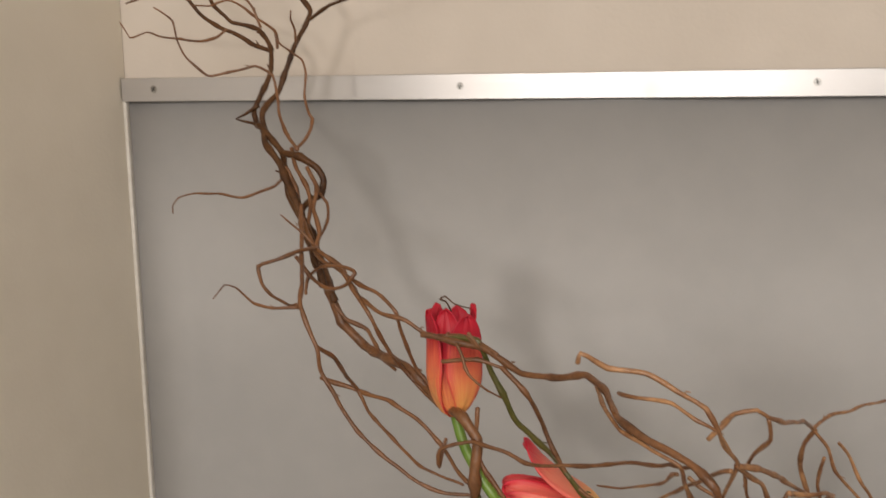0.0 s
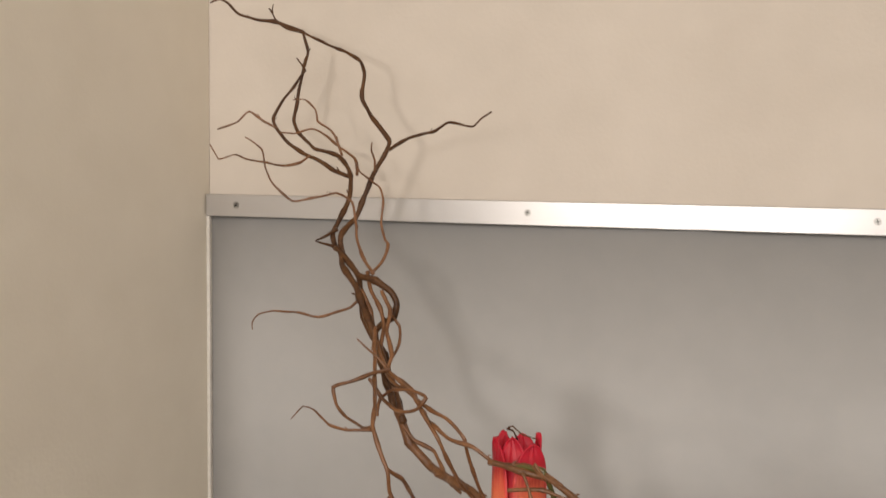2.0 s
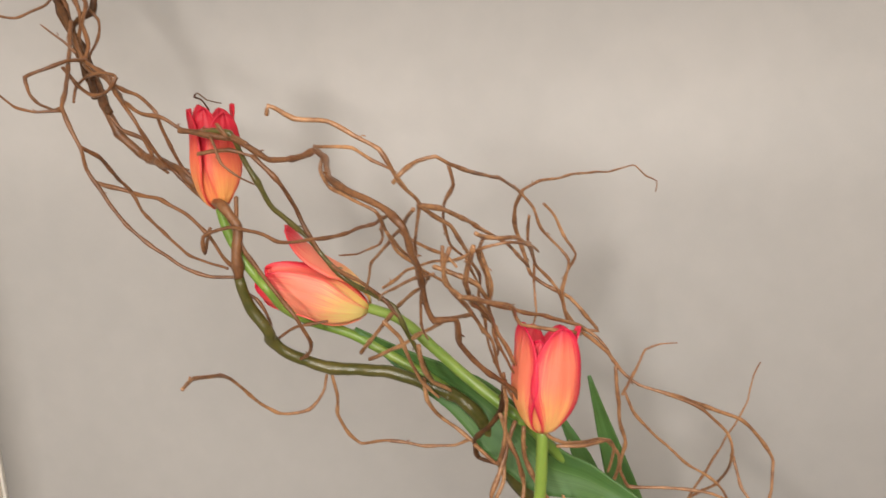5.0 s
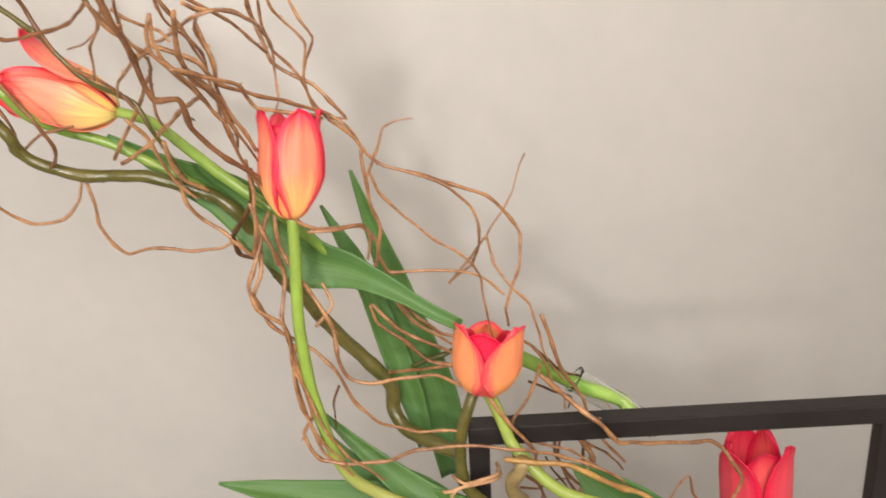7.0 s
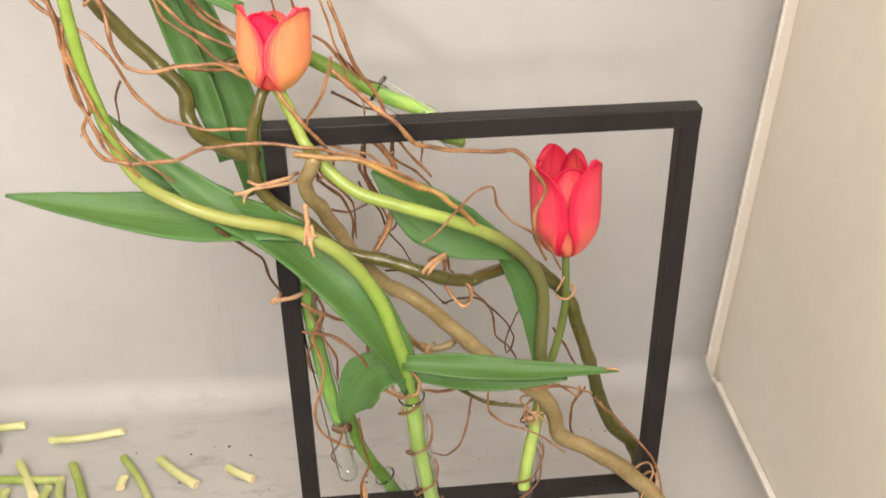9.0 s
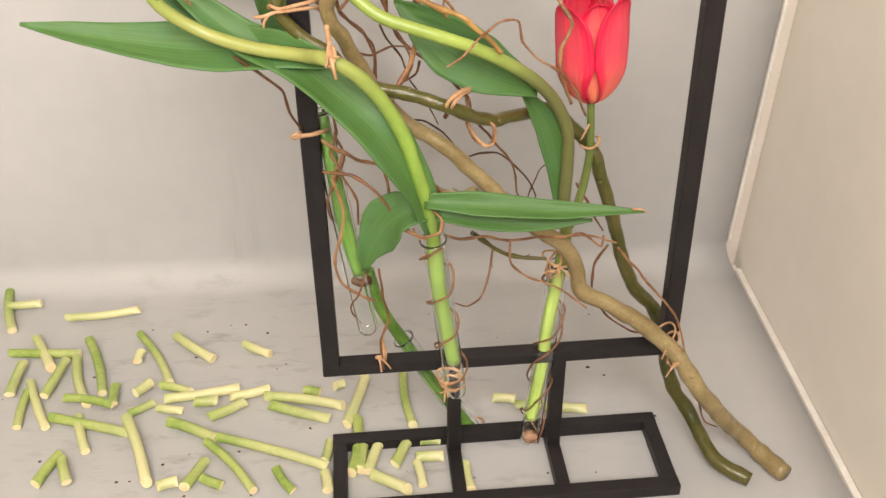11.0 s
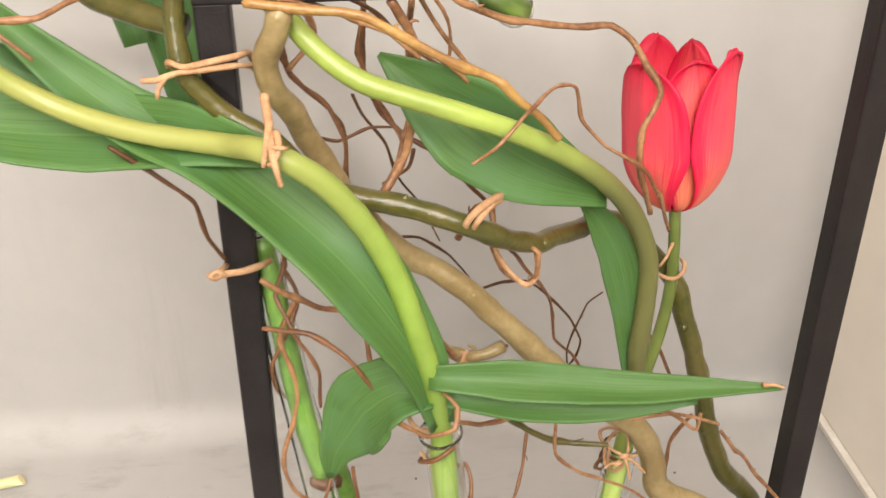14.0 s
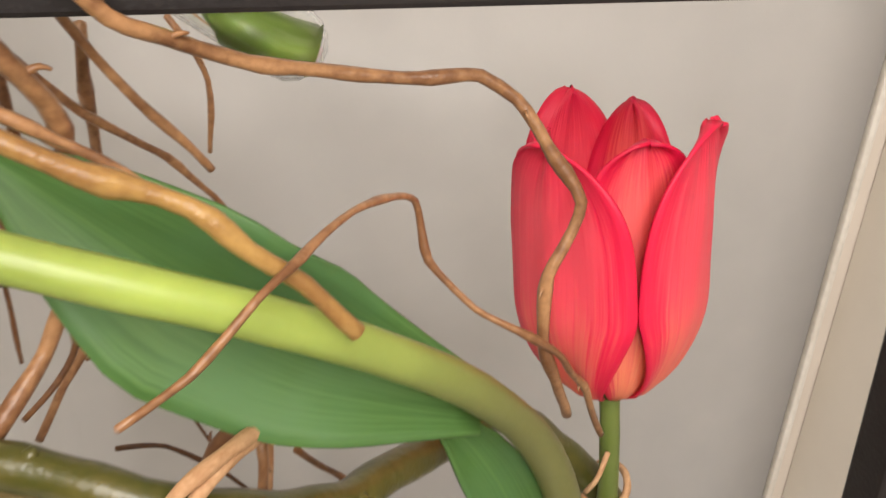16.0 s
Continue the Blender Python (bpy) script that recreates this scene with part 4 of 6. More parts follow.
twig(B, "tan", 0.0010, 0.0007, [(-0.145, -0.090, 0.774), (-0.148, -0.090, 0.766), (-0.148, -0.085, 0.753), (-0.142, -0.080, 0.745), (-0.135, -0.060, 0.735), (-0.129, -0.050, 0.724), (-0.129, -0.030, 0.704), (-0.123, -0.020, 0.687), (-0.119, -0.010, 0.672)], 54)
twig(B, "tan", 0.0010, 0.0006, [(-0.134, -0.070, 0.775), (-0.131, -0.060, 0.770), (-0.118, -0.050, 0.768), (-0.110, -0.030, 0.759), (-0.107, 0.000, 0.744), (-0.106, 0.010, 0.733), (-0.094, 0.015, 0.717), (-0.089, 0.020, 0.701), (-0.080, 0.026, 0.686)], 55)
twig(B, "tan", 0.0008, 0.0005, [(-0.132, -0.050, 0.767), (-0.135, -0.050, 0.758), (-0.132, -0.040, 0.744), (-0.131, -0.035, 0.733), (-0.133, -0.030, 0.715), (-0.132, -0.020, 0.691), (-0.125, -0.015, 0.671)], 56)
twig(B, "tan", 0.0008, 0.0005, [(-0.110, 0.000, 0.766), (-0.111, 0.010, 0.747), (-0.108, 0.015, 0.735), (-0.108, 0.015, 0.718), (-0.106, 0.010, 0.705), (-0.108, 0.000, 0.697)], 57)
twig(B, "tan", 0.0008, 0.0005, [(-0.102, 0.010, 0.771), (-0.095, 0.015, 0.762), (-0.088, 0.015, 0.748), (-0.083, 0.015, 0.739), (-0.089, 0.020, 0.723), (-0.092, 0.020, 0.712), (-0.087, 0.025, 0.692)], 58)
twig(B, "tan", 0.0011, 0.0008, [(-0.142, -0.080, 0.745), (-0.129, -0.060, 0.735), (-0.118, -0.040, 0.725), (-0.114, -0.020, 0.707), (-0.102, -0.015, 0.703), (-0.086, -0.010, 0.700), (-0.079, 0.000, 0.694)], 59)
twig(B, "tan", 0.0009, 0.0005, [(-0.158, -0.060, 0.750), (-0.174, -0.040, 0.739), (-0.190, -0.020, 0.726), (-0.199, 0.000, 0.716), (-0.204, 0.010, 0.709)], 60)
B = willow_branch()
twig(B, "tan", 0.0010, 0.0008, [(-0.296, -0.080, 0.688), (-0.298, -0.060, 0.685), (-0.294, -0.040, 0.678), (-0.292, -0.020, 0.667), (-0.287, -0.005, 0.649), (-0.273, 0.010, 0.630), (-0.256, 0.020, 0.628), (-0.247, 0.030, 0.639), (-0.246, 0.035, 0.647)], 61)
twig(B, "tan", 0.0010, 0.0008, [(-0.242, 0.035, 0.647), (-0.240, 0.035, 0.632), (-0.242, 0.040, 0.614), (-0.229, 0.045, 0.591), (-0.208, 0.040, 0.598), (-0.185, 0.040, 0.594), (-0.162, 0.040, 0.595), (-0.151, 0.040, 0.600), (-0.138, 0.035, 0.589)], 62)
B = willow_branch()
twig(B, "brown", 0.0012, 0.0009, [(-0.296, 0.030, 0.769), (-0.297, 0.028, 0.752), (-0.292, 0.025, 0.735), (-0.275, 0.015, 0.718), (-0.256, 0.005, 0.699), (-0.249, 0.010, 0.680), (-0.254, 0.020, 0.667), (-0.264, 0.030, 0.658)], 63)
twig(B, "brown", 0.0010, 0.0008, [(-0.315, 0.030, 0.749), (-0.318, 0.025, 0.734), (-0.316, 0.020, 0.746), (-0.298, 0.020, 0.752), (-0.282, 0.015, 0.751), (-0.264, 0.010, 0.746), (-0.241, 0.000, 0.750), (-0.216, -0.010, 0.758), (-0.189, -0.050, 0.776), (-0.174, -0.090, 0.792)], 64)
twig(B, "brown", 0.0009, 0.0007, [(-0.301, 0.030, 0.708), (-0.288, 0.030, 0.700), (-0.280, 0.030, 0.684), (-0.281, 0.035, 0.670), (-0.261, 0.030, 0.683), (-0.242, 0.030, 0.686)], 65)
twig(B, "tan", 0.0008, 0.0004, [(-0.182, -0.070, 0.780), (-0.193, -0.030, 0.757), (-0.212, -0.010, 0.745), (-0.224, 0.000, 0.741)], 66)
twig(B, "tan", 0.0012, 0.0009, [(-0.180, 0.030, 0.648), (-0.178, 0.030, 0.632), (-0.170, 0.035, 0.618), (-0.152, 0.035, 0.604), (-0.137, 0.030, 0.592)], 67)
B = willow_branch()
twig(B, "tan", 0.0011, 0.0008, [(-0.144, 0.000, 0.618), (-0.129, -0.010, 0.611), (-0.124, -0.015, 0.634), (-0.123, -0.015, 0.656), (-0.124, -0.020, 0.676)], 68)
twig(B, "tan", 0.0012, 0.0008, [(-0.119, 0.000, 0.635), (-0.125, -0.010, 0.616), (-0.128, -0.015, 0.607), (-0.132, -0.020, 0.594), (-0.129, -0.020, 0.578), (-0.114, -0.020, 0.566), (-0.110, -0.020, 0.549), (-0.106, -0.020, 0.524), (-0.102, -0.018, 0.496), (-0.109, -0.020, 0.484), (-0.099, -0.020, 0.462), (-0.081, -0.020, 0.459), (-0.054, -0.020, 0.460), (-0.035, -0.020, 0.468), (-0.001, -0.020, 0.470), (0.029, -0.020, 0.467), (0.059, -0.015, 0.457), (0.090, -0.010, 0.442), (0.115, -0.005, 0.420), (0.132, 0.000, 0.404), (0.148, 0.010, 0.382)], 69)
twig(B, "tan", 0.0012, 0.0008, [(-0.113, -0.010, 0.636), (-0.113, -0.010, 0.615), (-0.097, -0.012, 0.586), (-0.083, -0.015, 0.560), (-0.082, -0.018, 0.538), (-0.075, -0.018, 0.524), (-0.063, -0.018, 0.520), (-0.041, -0.018, 0.524), (-0.019, -0.015, 0.522), (0.001, -0.008, 0.509), (0.011, -0.010, 0.512)], 70)
twig(B, "tan", 0.0011, 0.0008, [(-0.126, 0.000, 0.621), (-0.126, -0.010, 0.598), (-0.131, -0.015, 0.585), (-0.124, -0.015, 0.566), (-0.105, -0.015, 0.551), (-0.086, -0.018, 0.534), (-0.075, -0.018, 0.509), (-0.059, -0.015, 0.488), (-0.035, -0.012, 0.478), (-0.007, -0.010, 0.476)], 71)
twig(B, "tan", 0.0011, 0.0008, [(-0.117, 0.000, 0.608), (-0.113, 0.000, 0.590), (-0.116, -0.010, 0.567), (-0.111, -0.015, 0.546), (-0.110, -0.020, 0.524), (-0.105, -0.020, 0.495), (-0.096, -0.020, 0.468), (-0.079, -0.018, 0.448)], 72)
twig(B, "tan", 0.0010, 0.0007, [(-0.107, -0.020, 0.552), (-0.111, -0.022, 0.529), (-0.107, -0.024, 0.506), (-0.096, -0.024, 0.480), (-0.082, -0.022, 0.460)], 73)
B = willow_branch()
twig(B, "tan", 0.0011, 0.0008, [(-0.119, -0.015, 0.663), (-0.109, -0.018, 0.653), (-0.097, -0.017, 0.634), (-0.085, -0.010, 0.626), (-0.062, 0.010, 0.619), (-0.054, 0.015, 0.606), (-0.057, 0.020, 0.583)], 74)
twig(B, "tan", 0.0010, 0.0007, [(-0.058, 0.000, 0.673), (-0.056, 0.000, 0.644), (-0.051, 0.010, 0.616), (-0.053, 0.015, 0.594), (-0.048, 0.015, 0.584), (-0.024, 0.015, 0.585), (0.002, 0.012, 0.583), (0.016, 0.005, 0.580), (0.027, -0.005, 0.575)], 75)
twig(B, "tan", 0.0008, 0.0005, [(-0.053, -0.010, 0.662), (-0.049, -0.010, 0.651), (-0.032, -0.010, 0.632), (-0.012, -0.010, 0.614), (0.007, -0.005, 0.598), (0.012, 0.000, 0.583), (0.015, 0.000, 0.559), (0.020, 0.000, 0.538)], 76)
twig(B, "tan", 0.0010, 0.0007, [(-0.028, -0.007, 0.660), (-0.004, 0.000, 0.649), (0.017, 0.003, 0.640), (0.030, 0.006, 0.625), (0.038, 0.006, 0.611), (0.037, 0.000, 0.594), (0.031, -0.004, 0.577), (0.027, -0.005, 0.565), (0.029, 0.000, 0.550)], 77)
twig(B, "tan", 0.0008, 0.0004, [(-0.009, 0.030, 0.566), (0.007, 0.060, 0.574), (0.020, 0.080, 0.584), (0.038, 0.100, 0.604), (0.044, 0.115, 0.620), (0.049, 0.118, 0.628)], 78)
twig(B, "tan", 0.0008, 0.0003, [(-0.055, -0.010, 0.659), (-0.047, -0.012, 0.677), (-0.043, -0.015, 0.691), (-0.033, -0.016, 0.695), (-0.024, -0.016, 0.696)], 79)
twig(B, "tan", 0.0008, 0.0005, [(0.017, 0.020, 0.605), (0.021, 0.010, 0.590), (0.033, 0.000, 0.576), (0.044, 0.000, 0.564), (0.048, 0.000, 0.545), (0.055, 0.005, 0.521), (0.067, 0.010, 0.500)], 80)
B = willow_branch()
twig(B, "tan", 0.0012, 0.0008, [(0.051, 0.000, 0.556), (0.056, 0.000, 0.540), (0.065, 0.005, 0.512), (0.080, 0.010, 0.487), (0.084, 0.012, 0.468), (0.096, 0.020, 0.444), (0.114, 0.030, 0.417)], 81)
twig(B, "tan", 0.0016, 0.0014, [(0.050, 0.000, 0.511), (0.068, 0.000, 0.493), (0.087, -0.012, 0.481), (0.103, -0.008, 0.461), (0.113, 0.002, 0.453), (0.127, 0.010, 0.447), (0.144, 0.015, 0.443), (0.162, 0.018, 0.441), (0.173, 0.020, 0.440), (0.181, 0.019, 0.435), (0.189, 0.015, 0.422), (0.195, 0.011, 0.413), (0.188, 0.009, 0.397), (0.187, 0.008, 0.380), (0.194, 0.012, 0.363), (0.200, 0.020, 0.348)], 82)
twig(B, "tan", 0.0009, 0.0006, [(0.050, 0.000, 0.520), (0.042, 0.000, 0.494), (0.031, 0.000, 0.475), (0.034, 0.000, 0.463), (0.052, 0.000, 0.456), (0.071, 0.000, 0.450), (0.087, 0.005, 0.434), (0.104, 0.010, 0.411)], 83)
twig(B, "tan", 0.0012, 0.0009, [(0.011, -0.010, 0.510), (0.017, -0.012, 0.498), (0.026, -0.013, 0.485), (0.037, -0.010, 0.469), (0.047, 0.000, 0.444), (0.035, 0.000, 0.431)], 84)
twig(B, "brown", 0.0009, 0.0006, [(0.066, 0.020, 0.447), (0.063, 0.020, 0.431), (0.069, 0.020, 0.416), (0.077, 0.020, 0.400), (0.083, 0.015, 0.383), (0.070, 0.010, 0.367)], 85)
twig(B, "tan", 0.0009, 0.0006, [(0.1010, 0.0980, 0.4350), (0.1070, 0.0980, 0.4270), (0.1100, 0.0980, 0.4160), (0.1100, 0.0980, 0.4060), (0.1090, 0.0980, 0.3940)], 86)
twig(B, "brown", 0.0010, 0.0007, [(0.031, 0.020, 0.440), (0.034, 0.020, 0.422), (0.050, 0.020, 0.407), (0.056, 0.020, 0.391), (0.055, 0.030, 0.363)], 87)
twig(B, "tan", 0.0011, 0.0009, [(0.015, 0.040, 0.514), (-0.001, 0.040, 0.519), (-0.016, 0.040, 0.524), (-0.034, 0.040, 0.538), (-0.045, 0.040, 0.551)], 88)
twig(B, "tan", 0.0011, 0.0009, [(-0.002, 0.030, 0.502), (-0.025, 0.030, 0.507), (-0.042, 0.030, 0.525), (-0.060, 0.030, 0.539), (-0.064, 0.030, 0.552)], 89)
twig(B, "olive", 0.0021, 0.0017, [(-0.007, 0.040, 0.511), (-0.022, 0.040, 0.504), (-0.038, 0.040, 0.498)], 90)
twig(B, "tan", 0.0011, 0.0008, [(0.050, 0.050, 0.503), (0.062, 0.050, 0.489), (0.078, 0.060, 0.469), (0.095, 0.055, 0.462), (0.116, 0.055, 0.456)], 91)
twig(B, "dark", 0.0009, 0.0005, [(0.045, 0.050, 0.476), (0.065, 0.060, 0.460), (0.078, 0.060, 0.455), (0.076, 0.060, 0.445)], 92)
twig(B, "dark", 0.0008, 0.0004, [(-0.085, 0.000, 0.508), (-0.090, -0.002, 0.497), (-0.090, -0.005, 0.477)], 93)
B = willow_branch()
twig(B, "brown", 0.0009, 0.0005, [(0.028, 0.063, 0.440), (0.025, 0.063, 0.424), (0.030, 0.063, 0.409), (0.044, 0.063, 0.394), (0.054, 0.063, 0.381), (0.056, 0.063, 0.367), (0.056, 0.063, 0.348)], 94)
twig(B, "brown", 0.0009, 0.0005, [(0.039, 0.053, 0.380), (0.052, 0.058, 0.374), (0.067, 0.062, 0.378), (0.079, 0.063, 0.378)], 95)
twig(B, "brown", 0.0015, 0.0011, [(0.066, 0.053, 0.445), (0.066, 0.058, 0.425), (0.066, 0.063, 0.404), (0.074, 0.063, 0.385), (0.086, 0.058, 0.375), (0.103, 0.053, 0.367), (0.113, 0.049, 0.355), (0.126, 0.048, 0.341), (0.128, 0.043, 0.327)], 96)
twig(B, "tan", 0.0013, 0.0009, [(0.088, 0.043, 0.447), (0.086, 0.048, 0.427), (0.087, 0.053, 0.409), (0.086, 0.048, 0.389), (0.081, 0.043, 0.370), (0.072, 0.038, 0.357), (0.066, 0.033, 0.343)], 97)
twig(B, "golden", 0.0018, 0.0017, [(0.023, -0.034, 0.468), (0.040, -0.034, 0.466), (0.055, -0.034, 0.464), (0.068, -0.034, 0.462), (0.078, -0.034, 0.456), (0.092, -0.034, 0.447), (0.107, -0.034, 0.441), (0.118, -0.034, 0.435), (0.130, -0.034, 0.424), (0.141, -0.034, 0.412)], 98)
twig(B, "tan", 0.0009, 0.0007, [(0.059, 0.033, 0.451), (0.073, 0.038, 0.442), (0.086, 0.043, 0.427), (0.103, 0.048, 0.413), (0.113, 0.053, 0.400), (0.117, 0.053, 0.393)], 99)
twig(B, "tan", 0.0006, 0.0008, [(0.1040, -0.0580, 0.4130), (0.1140, -0.0500, 0.4160), (0.1250, -0.0440, 0.4260), (0.1430, -0.0120, 0.4250), (0.1580, 0.0140, 0.4140), (0.1610, 0.0120, 0.4000), (0.1710, 0.0080, 0.3900), (0.1840, 0.0060, 0.3820), (0.1930, 0.0080, 0.3740), (0.2050, 0.0200, 0.3530), (0.2140, 0.0280, 0.3330)], 100)
twig(B, "dark", 0.0007, 0.0004, [(0.060, 0.073, 0.392), (0.064, 0.073, 0.382), (0.076, 0.073, 0.365), (0.081, 0.073, 0.348), (0.093, 0.073, 0.329), (0.104, 0.073, 0.307)], 101)
twig(B, "brown", 0.0009, 0.0006, [(0.089, 0.063, 0.366), (0.086, 0.063, 0.355), (0.073, 0.063, 0.347)], 103)
B = willow_branch()
twig(B, "tan", 0.0011, 0.0008, [(0.121, 0.008, 0.362), (0.122, 0.003, 0.355), (0.121, 0.003, 0.342), (0.128, 0.003, 0.328), (0.136, -0.007, 0.328), (0.139, -0.017, 0.340), (0.139, -0.017, 0.350), (0.136, -0.015, 0.352)], 104)
twig(B, "brown", 0.0009, 0.0006, [(0.130, 0.040, 0.328), (0.142, 0.050, 0.307), (0.158, 0.060, 0.284), (0.168, 0.070, 0.259), (0.169, 0.070, 0.241), (0.180, 0.070, 0.230), (0.189, 0.070, 0.214)], 105)
twig(B, "dark", 0.0007, 0.0004, [(0.078, 0.060, 0.318), (0.092, 0.060, 0.317), (0.108, 0.060, 0.305), (0.120, 0.065, 0.286), (0.129, 0.070, 0.275)], 106)
twig(B, "dark", 0.0007, 0.0004, [(0.124, 0.070, 0.277), (0.137, 0.070, 0.282), (0.152, 0.072, 0.280), (0.170, 0.073, 0.264), (0.180, 0.073, 0.250), (0.186, 0.073, 0.238), (0.184, 0.073, 0.227), (0.180, 0.073, 0.220), (0.178, 0.073, 0.231), (0.183, 0.073, 0.249), (0.188, 0.073, 0.262), (0.196, 0.073, 0.270)], 107)
twig(B, "brown", 0.0016, 0.0013, [(0.105, 0.003, 0.348), (0.114, 0.003, 0.363), (0.121, 0.003, 0.366)], 108)
B = willow_branch()
twig(B, "tan", 0.0012, 0.0009, [(0.018, -0.020, 0.344), (0.031, -0.020, 0.335), (0.044, -0.010, 0.321), (0.065, 0.000, 0.311), (0.080, 0.005, 0.305)], 109)
twig(B, "brown", 0.0010, 0.0008, [(0.016, -0.020, 0.319), (0.037, -0.025, 0.318), (0.054, -0.030, 0.306), (0.067, -0.035, 0.290), (0.077, -0.040, 0.279)], 110)
twig(B, "tan", 0.0010, 0.0008, [(0.055, 0.000, 0.335), (0.060, 0.000, 0.311), (0.064, -0.020, 0.293), (0.074, -0.045, 0.284), (0.086, -0.060, 0.286), (0.098, -0.062, 0.291), (0.100, -0.055, 0.298), (0.094, -0.050, 0.301)], 111)
twig(B, "tan", 0.0010, 0.0008, [(0.093, -0.010, 0.303), (0.105, -0.005, 0.287), (0.124, 0.000, 0.284), (0.131, 0.003, 0.287)], 112)
twig(B, "dark", 0.0009, 0.0007, [(-0.035, -0.020, 0.408), (-0.018, -0.020, 0.394), (-0.006, -0.020, 0.383), (-0.003, -0.015, 0.363), (0.003, -0.012, 0.350)], 113)
twig(B, "brown", 0.0009, 0.0006, [(0.024, 0.010, 0.350), (0.026, 0.000, 0.340), (0.022, -0.010, 0.329), (0.030, -0.020, 0.315), (0.040, -0.020, 0.294), (0.039, -0.020, 0.273)], 114)
B = willow_branch()
twig(B, "tan", 0.0010, 0.0007, [(0.103, -0.030, 0.267), (0.115, -0.020, 0.257), (0.135, -0.010, 0.252), (0.156, 0.000, 0.241), (0.173, -0.010, 0.249), (0.189, -0.020, 0.257), (0.212, -0.020, 0.256), (0.235, -0.020, 0.249)], 115)
twig(B, "tan", 0.0009, 0.0007, [(0.236, -0.020, 0.244), (0.254, -0.010, 0.218), (0.275, -0.008, 0.191), (0.293, -0.012, 0.170), (0.301, -0.010, 0.150), (0.298, -0.030, 0.146)], 116)
twig(B, "brown", 0.0009, 0.0007, [(0.241, 0.030, 0.214), (0.231, 0.030, 0.194), (0.232, 0.030, 0.168), (0.246, 0.030, 0.140), (0.267, 0.020, 0.128), (0.280, 0.020, 0.125)], 117)
twig(B, "brown", 0.0008, 0.0005, [(0.143, 0.000, 0.234), (0.139, -0.010, 0.217), (0.131, -0.020, 0.201), (0.120, -0.030, 0.201), (0.110, -0.035, 0.208)], 118)
twig(B, "tan", 0.0008, 0.0006, [(0.154, -0.010, 0.249), (0.156, -0.010, 0.226), (0.172, -0.010, 0.211), (0.191, -0.010, 0.203), (0.202, -0.010, 0.195), (0.218, -0.015, 0.183)], 119)
twig(B, "brown", 0.0009, 0.0006, [(0.318, -0.010, 0.104), (0.326, -0.010, 0.075), (0.336, -0.010, 0.046), (0.346, -0.015, 0.043)], 120)
twig(B, "olive", 0.0018, 0.0015, [(0.125, 0.000, 0.250), (0.145, 0.000, 0.233), (0.165, 0.000, 0.224), (0.184, -0.005, 0.226)], 121)
twig(B, "brown", 0.0010, 0.0007, [(0.215, 0.050, 0.262), (0.225, 0.050, 0.245), (0.234, 0.050, 0.226), (0.241, 0.050, 0.215)], 122)
B = willow_branch()
twig(B, "tan", 0.0012, 0.0009, [(-0.132, -0.090, 0.775), (-0.137, -0.080, 0.762), (-0.140, -0.070, 0.749), (-0.137, -0.050, 0.729), (-0.132, -0.040, 0.720), (-0.125, -0.025, 0.701), (-0.118, -0.015, 0.680)], 123)
twig(B, "tan", 0.0009, 0.0007, [(-0.151, -0.070, 0.769), (-0.152, -0.070, 0.758), (-0.149, -0.065, 0.745), (-0.143, -0.060, 0.735), (-0.140, -0.045, 0.723), (-0.130, -0.030, 0.701), (-0.126, -0.020, 0.674), (-0.117, -0.010, 0.652)], 124)
twig(B, "tan", 0.0009, 0.0007, [(-0.134, -0.050, 0.762), (-0.131, -0.050, 0.753), (-0.128, -0.045, 0.740), (-0.131, -0.040, 0.726), (-0.129, -0.030, 0.712), (-0.127, -0.020, 0.691), (-0.131, -0.010, 0.678)], 125)
twig(B, "tan", 0.0009, 0.0006, [(-0.177, -0.050, 0.771), (-0.171, -0.050, 0.766), (-0.161, -0.055, 0.763), (-0.151, -0.060, 0.760), (-0.145, -0.065, 0.755)], 126)
twig(B, "tan", 0.0008, 0.0006, [(-0.198, 0.000, 0.721), (-0.178, -0.020, 0.739), (-0.158, -0.040, 0.751), (-0.145, -0.060, 0.758), (-0.130, -0.070, 0.768), (-0.118, -0.070, 0.771), (-0.109, -0.050, 0.764), (-0.104, -0.030, 0.754)], 127)
twig(B, "tan", 0.0011, 0.0009, [(-0.216, 0.030, 0.661), (-0.194, 0.020, 0.674), (-0.172, 0.000, 0.694), (-0.154, -0.020, 0.709), (-0.140, -0.040, 0.720)], 128)
B = willow_branch()
twig(B, "tan", 0.0014, 0.0009, [(-0.200, 0.010, 0.696), (-0.191, 0.015, 0.683), (-0.187, 0.020, 0.666), (-0.181, 0.025, 0.649), (-0.170, 0.030, 0.635)], 129)
twig(B, "tan", 0.0013, 0.0009, [(-0.178, 0.005, 0.682), (-0.177, 0.010, 0.666), (-0.173, 0.020, 0.651), (-0.162, 0.030, 0.639)], 130)
twig(B, "dark", 0.0015, 0.0011, [(-0.125, -0.010, 0.667), (-0.127, -0.005, 0.647), (-0.135, 0.000, 0.630), (-0.146, 0.010, 0.615), (-0.144, 0.015, 0.601), (-0.130, 0.010, 0.599)], 131)
twig(B, "tan", 0.0015, 0.0011, [(-0.128, -0.010, 0.645), (-0.123, -0.010, 0.630), (-0.117, -0.012, 0.616), (-0.115, -0.012, 0.604)], 132)
twig(B, "tan", 0.0010, 0.0007, [(-0.093, -0.015, 0.627), (-0.074, -0.010, 0.626), (-0.061, 0.000, 0.625), (-0.058, 0.010, 0.612), (-0.061, 0.015, 0.594)], 133)
B = willow_branch()
